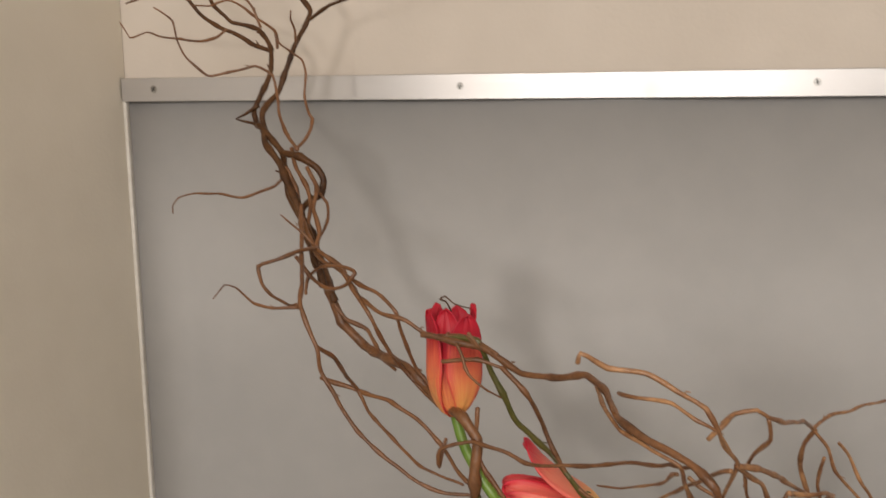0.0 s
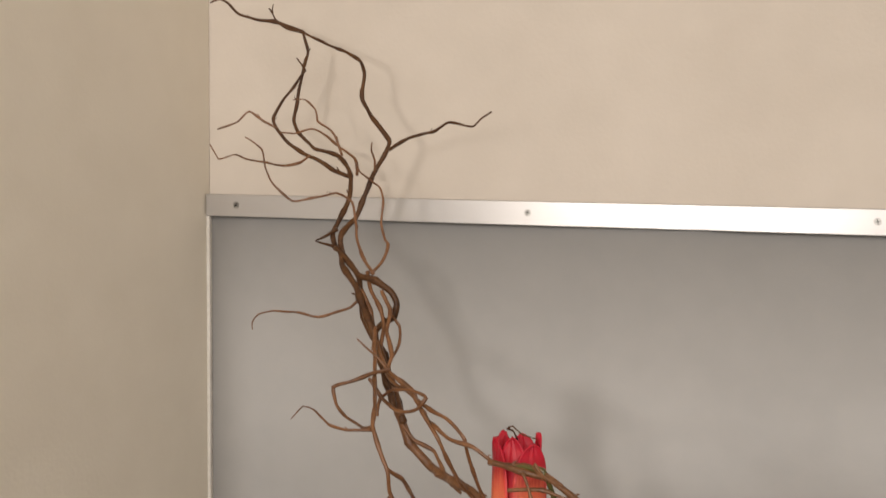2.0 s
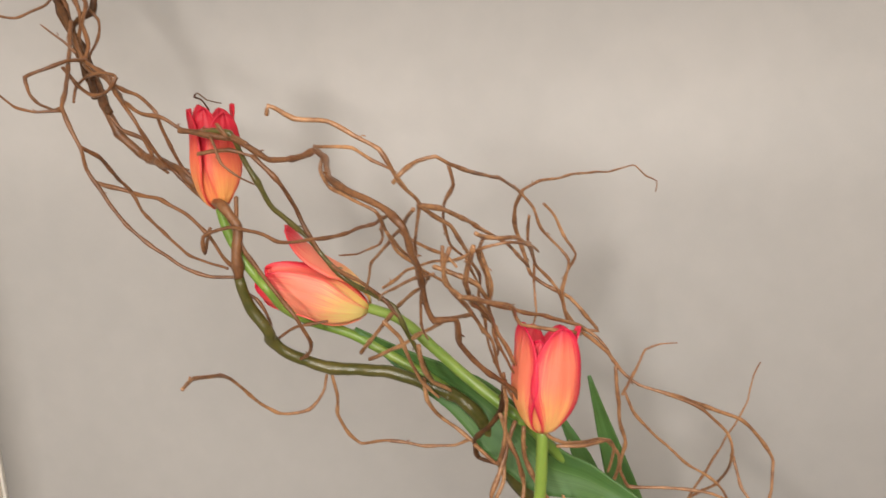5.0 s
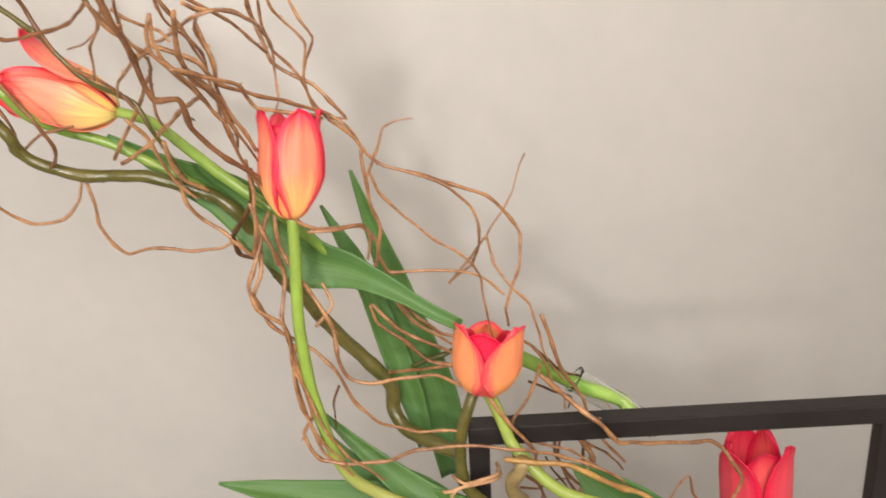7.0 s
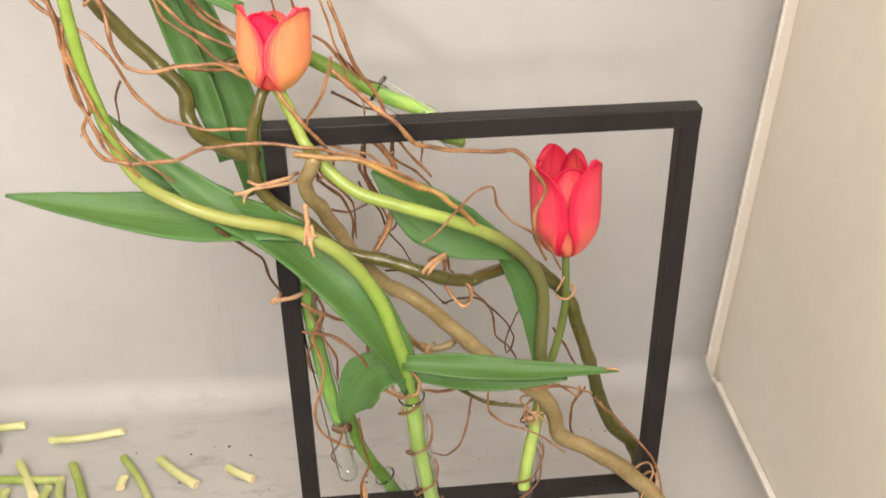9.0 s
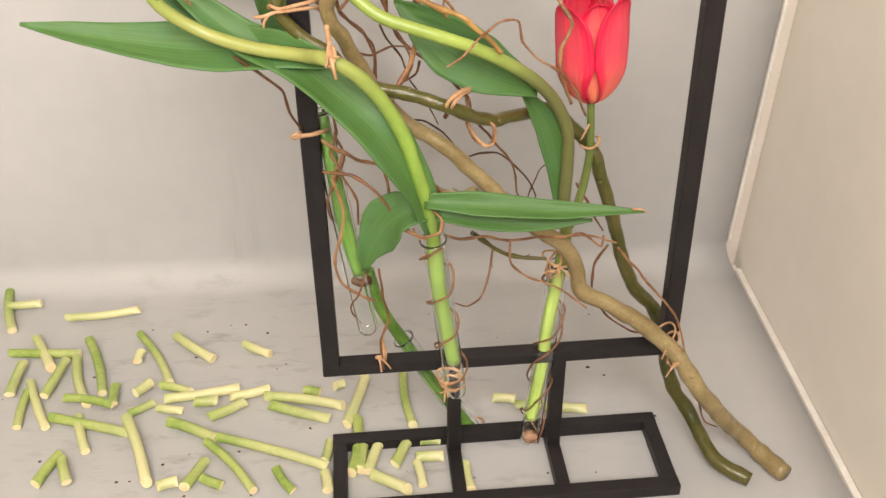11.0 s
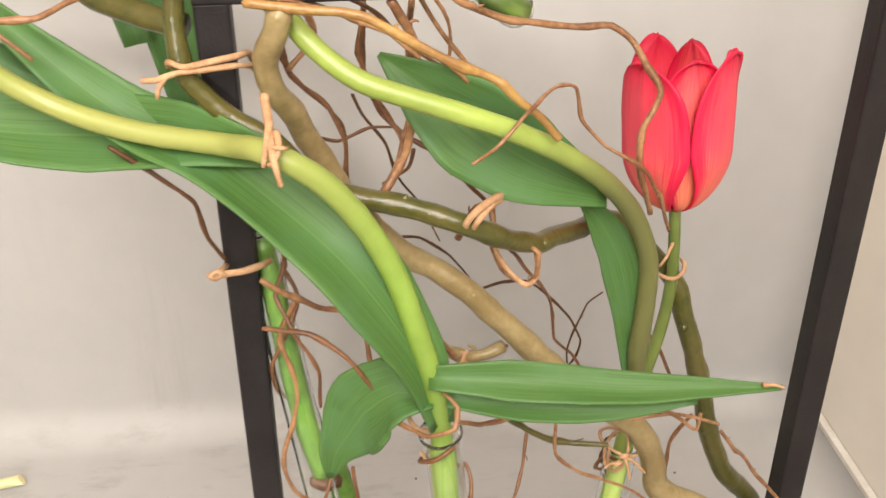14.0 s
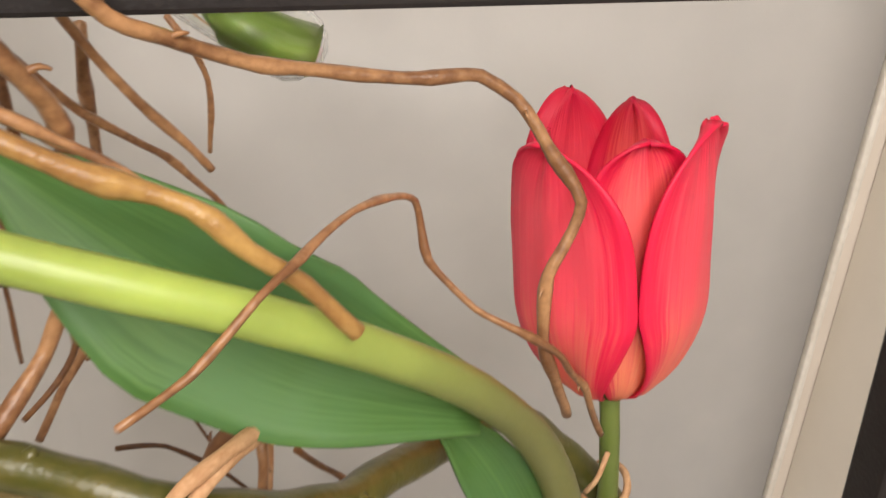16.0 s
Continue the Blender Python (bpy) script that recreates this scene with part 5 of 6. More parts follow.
twig(B, "tan", 0.0011, 0.0009, [(-0.062, 0.030, 0.553), (-0.047, 0.030, 0.535), (-0.032, 0.030, 0.525), (-0.013, 0.030, 0.516), (0.002, 0.030, 0.506)], 134)
twig(B, "tan", 0.0011, 0.0008, [(-0.046, 0.030, 0.557), (-0.035, 0.030, 0.539), (-0.020, 0.030, 0.529), (-0.009, 0.030, 0.520)], 135)
twig(B, "tan", 0.0010, 0.0008, [(-0.051, 0.000, 0.517), (-0.037, 0.020, 0.507), (-0.018, 0.030, 0.502), (0.003, 0.030, 0.508)], 136)
twig(B, "tan", 0.0009, 0.0006, [(0.038, 0.020, 0.528), (0.045, 0.020, 0.523), (0.055, 0.020, 0.510), (0.061, 0.020, 0.491), (0.069, 0.020, 0.480), (0.069, 0.020, 0.470)], 137)
twig(B, "dark", 0.0009, 0.0006, [(0.050, 0.030, 0.513), (0.071, 0.040, 0.488), (0.084, 0.050, 0.479), (0.080, 0.050, 0.472)], 138)
B = willow_branch()
twig(B, "tan", 0.0009, 0.0007, [(-0.115, -0.020, 0.572), (-0.111, -0.022, 0.557), (-0.110, -0.022, 0.536), (-0.103, -0.022, 0.515), (-0.094, -0.022, 0.488), (-0.079, -0.022, 0.465), (-0.058, -0.020, 0.445)], 139)
twig(B, "tan", 0.0009, 0.0007, [(-0.094, -0.015, 0.561), (-0.083, -0.010, 0.574), (-0.089, -0.005, 0.588)], 140)
twig(B, "tan", 0.0010, 0.0008, [(0.031, -0.015, 0.330), (0.023, -0.015, 0.308), (0.029, -0.018, 0.285), (0.026, -0.018, 0.264), (0.019, -0.018, 0.241), (0.024, -0.015, 0.216), (0.041, -0.015, 0.201), (0.048, -0.012, 0.196)], 141)
twig(B, "brown", 0.0009, 0.0007, [(0.053, -0.010, 0.225), (0.054, -0.010, 0.201), (0.058, -0.012, 0.177), (0.051, -0.012, 0.157), (0.052, -0.012, 0.124)], 142)
twig(B, "tan", 0.0008, 0.0006, [(0.225, -0.020, 0.256), (0.224, -0.020, 0.245), (0.208, -0.020, 0.259), (0.190, -0.020, 0.255)], 143)
# ---- thick willow stems ----
bough("olive", 0.0036, 0.0054, [(-0.296, 0.022, 0.718), (-0.290, 0.022, 0.697), (-0.279, 0.023, 0.679), (-0.280, 0.026, 0.675), (-0.262, 0.030, 0.659), (-0.233, 0.033, 0.652), (-0.203, 0.034, 0.650), (-0.174, 0.035, 0.640), (-0.150, 0.036, 0.625), (-0.1280, 0.0360, 0.5830), (-0.1050, 0.0360, 0.5520), (-0.0830, 0.0360, 0.5220), (-0.0640, 0.0350, 0.5000), (-0.0530, 0.0330, 0.4860), (-0.0530, 0.0300, 0.4700), (-0.0440, 0.0220, 0.4580), (-0.0260, 0.0100, 0.4540), (-0.004, 0.000, 0.450)], 144)
bough("olive", 0.0039, 0.0067, [(0.011, 0.005, 0.504), (0.004, -0.002, 0.497), (-0.004, -0.008, 0.474), (-0.006, -0.012, 0.450), (-0.002, -0.015, 0.433), (0.011, -0.017, 0.419), (0.028, -0.018, 0.407), (0.049, -0.019, 0.386), (0.078, -0.022, 0.379), (0.104, -0.028, 0.372), (0.122, -0.020, 0.360), (0.140, -0.005, 0.349), (0.164, 0.020, 0.340), (0.189, 0.042, 0.333), (0.208, 0.046, 0.313), (0.223, 0.042, 0.298), (0.233, 0.036, 0.270), (0.247, 0.037, 0.229), (0.259, 0.039, 0.187), (0.272, 0.040, 0.159), (0.292, 0.042, 0.134), (0.306, 0.042, 0.087), (0.318, 0.030, 0.048), (0.331, 0.020, 0.031), (0.346, -0.024, 0.012), (0.372, -0.044, 0.006)], 145)
bough("brown", 0.0048, 0.0080, [(0.037, -0.030, 0.466), (0.034, -0.030, 0.457), (0.029, -0.026, 0.445), (0.029, -0.023, 0.435), (0.035, -0.015, 0.421), (0.043, -0.005, 0.400), (0.061, 0.000, 0.365), (0.078, 0.000, 0.345), (0.097, 0.000, 0.332), (0.123, -0.002, 0.309), (0.147, -0.004, 0.283), (0.177, -0.005, 0.254), (0.199, -0.005, 0.236), (0.208, -0.004, 0.217), (0.215, -0.004, 0.193), (0.241, -0.006, 0.177), (0.266, -0.012, 0.161), (0.293, -0.022, 0.139), (0.316, -0.035, 0.106), (0.385, -0.009, 0.012), (0.405, -0.041, 0.008)], 146)
# ---- tulips ----
tulip(1, 0.0168, 0.0660, (-0.3131, 0.0430, 0.7582), (-0.3169, 0.0580, 0.8215), (0.0032, 0.0035, [(-0.312, 0.041, 0.760), (-0.306, 0.036, 0.744), (-0.297, 0.030, 0.731), (-0.284, 0.025, 0.716), (-0.278, 0.020, 0.713), (-0.270, 0.030, 0.695), (-0.256, 0.045, 0.680), (-0.232, 0.050, 0.670), (-0.203, 0.050, 0.654), (-0.173, 0.045, 0.638), (-0.144, 0.040, 0.619)]), [])
tulip(2, 0.0200, 0.0760, (-0.2175, 0.0450, 0.6907), (-0.2823, 0.0450, 0.7136), (0.0035, 0.0038, [(-0.219, 0.045, 0.693), (-0.196, 0.040, 0.685), (-0.173, 0.030, 0.670), (-0.151, 0.020, 0.655), (-0.130, 0.015, 0.640), (-0.112, 0.012, 0.627), (-0.097, 0.020, 0.607), (-0.084, 0.030, 0.590)]), [([0.0040, 0.0050, 0.0090, 0.0180, 0.0200, 0.0170, 0.0120, 0.0060, 0.0010], [(-0.002, -0.008, 0.555), (-0.021, 0.000, 0.562), (-0.046, 0.010, 0.574), (-0.076, 0.020, 0.585), (-0.098, 0.022, 0.590), (-0.120, 0.030, 0.606), (-0.150, 0.040, 0.631), (-0.188, 0.048, 0.648), (-0.229, 0.050, 0.674)])])
tulip(3, 0.0200, 0.0670, (-0.1016, -0.0150, 0.6361), (-0.0976, -0.0020, 0.6993), (0.0036, 0.0059, [(-0.1010, -0.0140, 0.6340), (-0.1020, -0.0170, 0.6100), (-0.1040, -0.0190, 0.5710), (-0.1030, -0.0180, 0.5380), (-0.1000, -0.0160, 0.5070), (-0.082, -0.014, 0.445), (-0.059, -0.012, 0.425), (-0.029, -0.018, 0.415), (0.011, -0.030, 0.412), (0.029, -0.050, 0.417), (0.045, -0.050, 0.407), (0.060, -0.048, 0.389), (0.074, -0.045, 0.361), (0.084, -0.045, 0.328), (0.091, -0.044, 0.299), (0.094, -0.040, 0.272), (0.098, -0.034, 0.223), (0.104, -0.028, 0.179), (0.110, -0.022, 0.139)]), [([0.0060, 0.0140, 0.0175, 0.0165, 0.0125, 0.0080, 0.0010], [(0.026, -0.030, 0.408), (-0.001, -0.020, 0.411), (-0.033, -0.008, 0.409), (-0.069, 0.000, 0.408), (-0.109, 0.006, 0.411), (-0.147, 0.009, 0.417), (-0.181, 0.011, 0.423)]), ([0.0060, 0.0130, 0.0175, 0.0180, 0.0165, 0.0140, 0.0105, 0.0055, 0.0010], [(0.094, -0.046, 0.280), (0.086, -0.048, 0.314), (0.073, -0.050, 0.342), (0.055, -0.048, 0.369), (0.032, -0.035, 0.387), (0.003, -0.022, 0.406), (-0.029, -0.008, 0.416), (-0.065, 0.005, 0.442), (-0.104, 0.020, 0.476)])])
tulip(4, 0.0235, 0.0620, (0.0124, -0.0020, 0.5015), (0.0174, -0.0120, 0.5679), (0.0040, 0.0056, [(0.016, -0.004, 0.505), (0.022, -0.006, 0.484), (0.030, -0.012, 0.464), (0.0380, -0.0180, 0.4570), (0.0480, -0.0240, 0.4470), (0.0640, -0.0290, 0.4360), (0.0810, -0.0310, 0.4300), (0.0990, -0.0320, 0.4240), (0.1210, -0.0300, 0.4150), (0.1470, -0.0220, 0.3990), (0.1690, -0.0120, 0.3800), (0.1850, -0.0040, 0.3590), (0.1950, 0.0000, 0.3340), (0.1970, 0.0020, 0.3070), (0.1970, 0.0050, 0.2750), (0.2020, 0.0140, 0.2400), (0.2000, 0.0180, 0.1990), (0.1930, 0.0140, 0.1500), (0.1880, 0.0080, 0.1000), (0.1800, 0.0000, 0.0500)]), [([0.0060, 0.0130, 0.0195, 0.0215, 0.0130, 0.0010], [(0.1710, -0.0060, 0.3720), (0.1530, -0.0080, 0.3810), (0.1320, -0.0110, 0.3930), (0.1150, -0.0120, 0.4050), (0.0920, -0.0040, 0.4210), (0.0720, 0.0050, 0.4350)]), ([0.0050, 0.0065, 0.0080, 0.0095, 0.0080, 0.0010], [(0.1970, 0.0060, 0.2610), (0.1930, 0.0060, 0.2850), (0.1880, 0.0050, 0.3120), (0.1800, 0.0040, 0.3380), (0.1680, 0.0030, 0.3580), (0.1590, 0.0020, 0.3680)])])
tulip(5, 0.0258, 0.0850, (0.2185, 0.0380, 0.3401), (0.2150, 0.0500, 0.4238), (0.0029, 0.0034, [(0.218, 0.037, 0.343), (0.219, 0.035, 0.327), (0.220, 0.033, 0.301), (0.217, 0.030, 0.275), (0.212, 0.027, 0.254), (0.207, 0.024, 0.237)]), [])
# ---- cut stems with leaves ----
cut_flower((0.0052, 0.0056, [(0.022, 0.040, 0.512), (0.053, 0.042, 0.493), (0.086, 0.044, 0.473), (0.115, 0.046, 0.458), (0.122, 0.035, 0.449), (0.138, 0.035, 0.442)]), [], M_STEM)
cut_flower((0.0050, 0.0066, [(0.016, 0.012, 0.349), (0.021, 0.008, 0.311), (0.026, 0.004, 0.271), (0.032, 0.001, 0.237), (0.038, -0.002, 0.217)]), [([0.0030, 0.0070, 0.0080, 0.0060, 0.0030, 0.0010], [(0.037, 0.020, 0.204), (0.027, 0.020, 0.243), (0.022, 0.020, 0.279), (0.020, 0.020, 0.305), (0.018, 0.020, 0.330), (0.017, 0.020, 0.349)])])
cut_flower((0.0050, 0.0062, [(0.042, 0.030, 0.196), (0.050, 0.035, 0.155), (0.069, 0.040, 0.111), (0.097, 0.045, 0.051), (0.134, 0.045, -0.011)]), [])
leaf_group([([0.0050, 0.0088, 0.0090, 0.0068, 0.0042, 0.0010], [(0.0880, -0.0500, 0.3100), (0.1100, -0.0520, 0.3090), (0.1420, -0.0540, 0.3060), (0.1760, -0.0550, 0.3020), (0.2120, -0.0560, 0.3010), (0.2430, -0.0570, 0.3000)]), ([0.0040, 0.0068, 0.0064, 0.0042, 0.0010], [(0.0960, -0.0500, 0.2980), (0.1180, -0.0510, 0.2940), (0.1450, -0.0520, 0.2910), (0.1760, -0.0530, 0.2900), (0.2070, -0.0540, 0.2920)]), ([0.0060, 0.0160, 0.0190, 0.0160, 0.0080, 0.0020], [(0.091, -0.045, 0.296), (0.074, -0.042, 0.297), (0.060, -0.038, 0.284), (0.052, -0.034, 0.268), (0.045, -0.032, 0.253), (0.042, -0.030, 0.238)])])
leaf_group([([0.0080, 0.0140, 0.0150, 0.0125, 0.0100, 0.0060, 0.0010], [(-0.0140, 0.0450, 0.3990), (-0.0180, 0.0500, 0.4470), (-0.0300, 0.0550, 0.4970), (-0.0440, 0.0600, 0.5410), (-0.0560, 0.0600, 0.5820), (-0.0650, 0.0600, 0.6120), (-0.0730, 0.0600, 0.6400)]), ([0.0060, 0.0090, 0.0095, 0.0085, 0.0070, 0.0010], [(-0.0310, 0.0380, 0.4310), (-0.0400, 0.0440, 0.4710), (-0.0530, 0.0500, 0.5110), (-0.0650, 0.0520, 0.5510), (-0.0790, 0.0530, 0.5860), (-0.0940, 0.0530, 0.6180)])])
leaf_group([([0.0030, 0.0070, 0.0100, 0.0080, 0.0050, 0.0010], [(-0.001, 0.000, 0.401), (-0.033, 0.010, 0.415), (-0.058, 0.020, 0.419), (-0.081, 0.020, 0.429), (-0.099, 0.025, 0.446), (-0.111, 0.030, 0.466)])])

# the long low leaf ends in a withered tan point
bm = bmesh.new()
tube_into(bm, [(0.2340, -0.0572, 0.3020), (0.2400, -0.0572, 0.3015), (0.2440, -0.0578, 0.3000)], 0.0012, 0.0005, 0.002, 6, 0.2, 0, 7)
tagged(part("withered_leaf_tip", bm, M_TAN), "withered tan point at a green leaf's end", "leaf tip")

B = willow_branch()
twig(B, "tan", 0.0021, 0.0016, [(0.0770, 0.0000, 0.4580), (0.0840, 0.0060, 0.4470), (0.0880, 0.0120, 0.4340), (0.0870, 0.0140, 0.4180), (0.0860, 0.0080, 0.4040), (0.0810, -0.0060, 0.3930), (0.0730, -0.0160, 0.3820)], 302)

# ---- glass tubes ----


def glass_material():
    m = bpy.data.materials.new("clear_glass")
    m.use_nodes = True
    b = m.node_tree.nodes["Principled BSDF"]
    b.inputs["Base Color"].default_value = (0.97, 0.99, 0.98, 1)
    b.inputs["Roughness"].default_value, b.inputs["IOR"].default_value = 0.03, 1.42
    b.inputs["Transmission Weight"].default_value = 1.0
    return m


M_GLASS = glass_material()


def glass_tube(top, bottom, r):
    """A test tube: thin wall, rolled lip, round bottom."""
    t = thing("glass_tube", "clear glass test tube holding a tulip stem", "glass tube", group="glass tubes")
    top, bottom = Vector(top), Vector(bottom)
    axis = (bottom - top).normalized()
    m = Matrix.Translation(top) @ axis.to_track_quat("Z", "Y").to_matrix().to_4x4()
    L = (bottom - top).length
    out = [(r * 1.10, 0), (r * 1.14, 0.0012), (r, 0.003), (r, L * 0.5), (r, L - r)]
    out += [(r * math.cos(a), L - r + r * math.sin(a)) for a in (0.4, 0.8, 1.2, 1.5)]
    w = 0.0009
    inn = [((r - w) * math.cos(a), L - r + (r - w) * math.sin(a)) for a in (1.5, 1.2, 0.8, 0.4, 0.0)] + [(r - w, L * 0.5), (r - w, 0.003), (r * 1.0, 0.0)]
    bm = bmesh.new()
    rings = [[bm.verts.new(m @ Vector((q * math.cos(a), q * math.sin(a), z))) for a in [2 * math.pi * k / 24 for k in range(24)]] for q, z in out + inn]
    for a, b in list(zip(rings, rings[1:])) + [(rings[-1], rings[0])]:
        if a is rings[len(out) - 1]:
            continue
        for k in range(24):
            bm.faces.new((a[k], a[(k + 1) % 24], b[(k + 1) % 24], b[k]))
    bm.faces.new(rings[len(out) - 1])
    bm.faces.new(rings[len(out)])
    ob = part("glass", bm, M_GLASS, t)
    ob.visible_shadow = False
    bm = bmesh.new()
    tube_into(bm, [m @ Vector((r * 1.08 * math.cos(a), r * 1.08 * math.sin(a), 0.0004)) for a in [2 * math.pi * k / 16 for k in range(17)]], 0.0009, 0.0009, 0.002, 6, 0.0)
    rim = part("rim", bm, M_GLASS, t, "rolled glass rim")
    rim.visible_shadow = False
    return t


glass_tube((0.094, -0.040, 0.271), (0.113, -0.020, 0.098), 0.0088)
tube = glass_tube((0.200, 0.019, 0.204), (0.179, -0.004, 0.021), 0.0088)
M_SILT = mat("brown_silt", (0.30, 0.15, 0.085), 0.8, vary=(0.18, 0.09, 0.05), vscale=200, vamt=0.6)
bm = bmesh.new()
tube_into(bm, [(0.1795, -0.0034, 0.0255), (0.1800, -0.0029, 0.0290), (0.1805, -0.0024, 0.0320)], 0.0058, 0.0074, 0.002, 14, 0.05, 0, 3)
part("silt", bm, M_SILT, tube, "brown silt settled in the tube")
glass_tube((0.014, 0.012, 0.351), (0.042, -0.012, 0.162), 0.0082)
glass_tube((0.069, 0.042, 0.112), (0.146, 0.045, -0.031), 0.0085)
glass_tube((0.078, 0.043, 0.481), (0.140, 0.035, 0.439), 0.0088)

bm = bmesh.new()
tube_into(bm, [(0.0300, 0.0040, 0.2060), (0.0370, 0.0020, 0.2040), (0.0445, 0.0020, 0.2065)], 0.0034, 0.0040, 0.002, 10, 0.15, 0, 5)
tagged(part("dark_stem_stub", bm, M_TWIG["dark"]), "dark brown withered stub under a cut green stem", "stub")

# ---- bast ties and winding tendrils ----


def tie(at, axis, r, tails=2, seed=0, wraps=1):
    """A strip of bast wound round a stem or bar, with loose ends."""
    t = thing("bast_tie", "tan twisted bast tie knotted round the stems", "tie", group="bast ties")
    at, axis = Vector(at), Vector(axis).normalized()
    rnd = random.Random(seed)
    u = axis.cross(Vector((0, -1, 0.2)))
    u = u.normalized() if u.length > 0.01 else Vector((1, 0, 0))
    w = axis.cross(u)
    bm = bmesh.new()
    pts = []
    n = 10 * wraps + 2
    for k in range(n + 1):
        a = 2 * math.pi * k / 10
        pts.append(at + (u * math.cos(a) + w * math.sin(a)) * r * rnd.uniform(0.97, 1.04) + axis * (0.0024 * (k / 10 - wraps / 2) + rnd.uniform(-0.0005, 0.0005)))
    tube_into(bm, pts, 0.0010, 0.0009, 0.0025, 6, 0.25, 0, seed)
    part("loop", bm, M_TAN, t)
    front = at + Vector((rnd.uniform(-0.3, 0.3), -1, 0.1)).normalized() * (r + 0.001)
    for k in range(tails):
        d = Vector((rnd.uniform(-1, 1), -0.35, rnd.uniform(-1, 0.4))).normalized()
        bm = bmesh.new()
        tube_into(bm, [front, front + d * 0.006, front + d * rnd.uniform(0.008, 0.014) + Vector((0, 0, -0.003))], 0.0010, 0.0007, 0.002, 6, 0.3, 0, seed + k)
        part("tail", bm, M_TAN, t)
    bm = bmesh.new()
    tube_into(bm, [front + Vector((-0.002, 0.001, -0.001)), front + Vector((0, -0.001, 0.001)), front + Vector((0.002, 0.001, 0))], 0.0015, 0.0015, 0.001, 7, 0.3, 0, seed)
    part("knot", bm, M_TAN, t)

def bast_strands(label, strands):
    """A tie drawn strand by strand, each with its two thicknesses."""
    t = thing("bast_tie", label, "tie", group="bast ties")
    for k, (r0, r1, pts) in enumerate(strands):
        bm = bmesh.new()
        tube_into(bm, pts, r0, r1, 0.002, 8, 0.22, 0, 60 + k)
        part("loop" if k == 0 else "tail", bm, M_TAN, t)


bast_strands("tan bast strands binding a green stem to the black frame", [
    (0.0014, 0.0013, [(0.0200, 0.0120, 0.4320), (0.0200, -0.0100, 0.4420), (0.0180, -0.0160, 0.4430), (0.0070, -0.0200, 0.4420), (-0.0030, -0.0220, 0.4410), (-0.0070, -0.0200, 0.4420), (-0.0110, -0.0060, 0.4360)]),
    (0.0014, 0.0012, [(0.0210, 0.0100, 0.4280), (0.0210, -0.0080, 0.4360), (0.0170, -0.0160, 0.4390), (0.0050, -0.0200, 0.4390), (-0.0050, -0.0230, 0.4390), (-0.0090, -0.0240, 0.4380), (-0.0130, -0.0250, 0.4370), (-0.0180, -0.0250, 0.4370)]),
    (0.0012, 0.0008, [(-0.0090, -0.0240, 0.4380), (-0.0120, -0.0250, 0.4340), (-0.0130, -0.0250, 0.4300)]),
])
bast_strands("twisted tan bast tie hanging from a tulip stem", [
    (0.0017, 0.0012, [(0.0290, -0.0440, 0.4370), (0.0300, -0.0500, 0.4330), (0.0310, -0.0560, 0.4260), (0.0320, -0.0620, 0.4200), (0.0340, -0.0640, 0.4100)]),
    (0.0014, 0.0010, [(0.0310, -0.0520, 0.4300), (0.0300, -0.0570, 0.4260), (0.0290, -0.0600, 0.4210), (0.0280, -0.0600, 0.4160)]),
    (0.0009, 0.0007, [(0.0300, -0.0580, 0.4230), (0.0340, -0.0620, 0.4240), (0.0370, -0.0580, 0.4220)]),
    (0.0012, 0.0010, [(0.0330, -0.0540, 0.4270), (0.0340, -0.0600, 0.4230), (0.0320, -0.0620, 0.4180), (0.0290, -0.0580, 0.4160)]),
])
bast_strands("tan bast tie knotted round the black frame's upright", [
    (0.0017, 0.0015, [(-0.0010, -0.0260, 0.3500), (0.0020, -0.0240, 0.3500), (0.0110, -0.0200, 0.3490), (0.0180, -0.0120, 0.3470), (0.0200, 0.0020, 0.3410)]),
    (0.0013, 0.0011, [(0.0020, -0.0080, 0.3450), (0.0020, -0.0220, 0.3510), (0.0000, -0.0270, 0.3500), (-0.0020, -0.0280, 0.3520), (0.0010, -0.0260, 0.3530), (0.0040, -0.0240, 0.3490)]),
    (0.0012, 0.0008, [(-0.0000, -0.0260, 0.3510), (-0.0030, -0.0280, 0.3520)]),
])
bast_strands("loose tan bast loop round a tulip stem and glass tube", [
    (0.0012, 0.0011, [(0.1070, 0.0000, 0.2880), (0.1080, -0.0060, 0.2880), (0.1070, -0.0140, 0.2860), (0.1010, -0.0200, 0.2840), (0.0990, -0.0280, 0.2840), (0.1020, -0.0300, 0.2790), (0.1000, -0.0340, 0.2740), (0.0930, -0.0370, 0.2710), (0.0850, -0.0380, 0.2710), (0.0810, -0.0360, 0.2740), (0.0800, -0.0300, 0.2740)]),
    (0.0011, 0.0009, [(0.1100, -0.0020, 0.2880), (0.1060, -0.0120, 0.2880), (0.1030, -0.0180, 0.2850), (0.0980, -0.0260, 0.2840)]),
    (0.0010, 0.0009, [(0.1010, -0.0280, 0.2590), (0.0970, -0.0360, 0.2550), (0.0900, -0.0380, 0.2510), (0.0850, -0.0340, 0.2540)]),
    (0.0009, 0.0006, [(0.1070, -0.0080, 0.2860), (0.1130, -0.0060, 0.2830)]),
])
bast_strands("tan twig curl hanging in a loop under a branch", [
    (0.0012, 0.0013, [(0.1240, 0.0200, 0.3550), (0.1230, 0.0150, 0.3470), (0.1230, 0.0000, 0.3420), (0.1270, -0.0100, 0.3380), (0.1340, -0.0190, 0.3350), (0.1390, -0.0140, 0.3350), (0.1410, -0.0080, 0.3380), (0.1410, -0.0020, 0.3420)]),
])
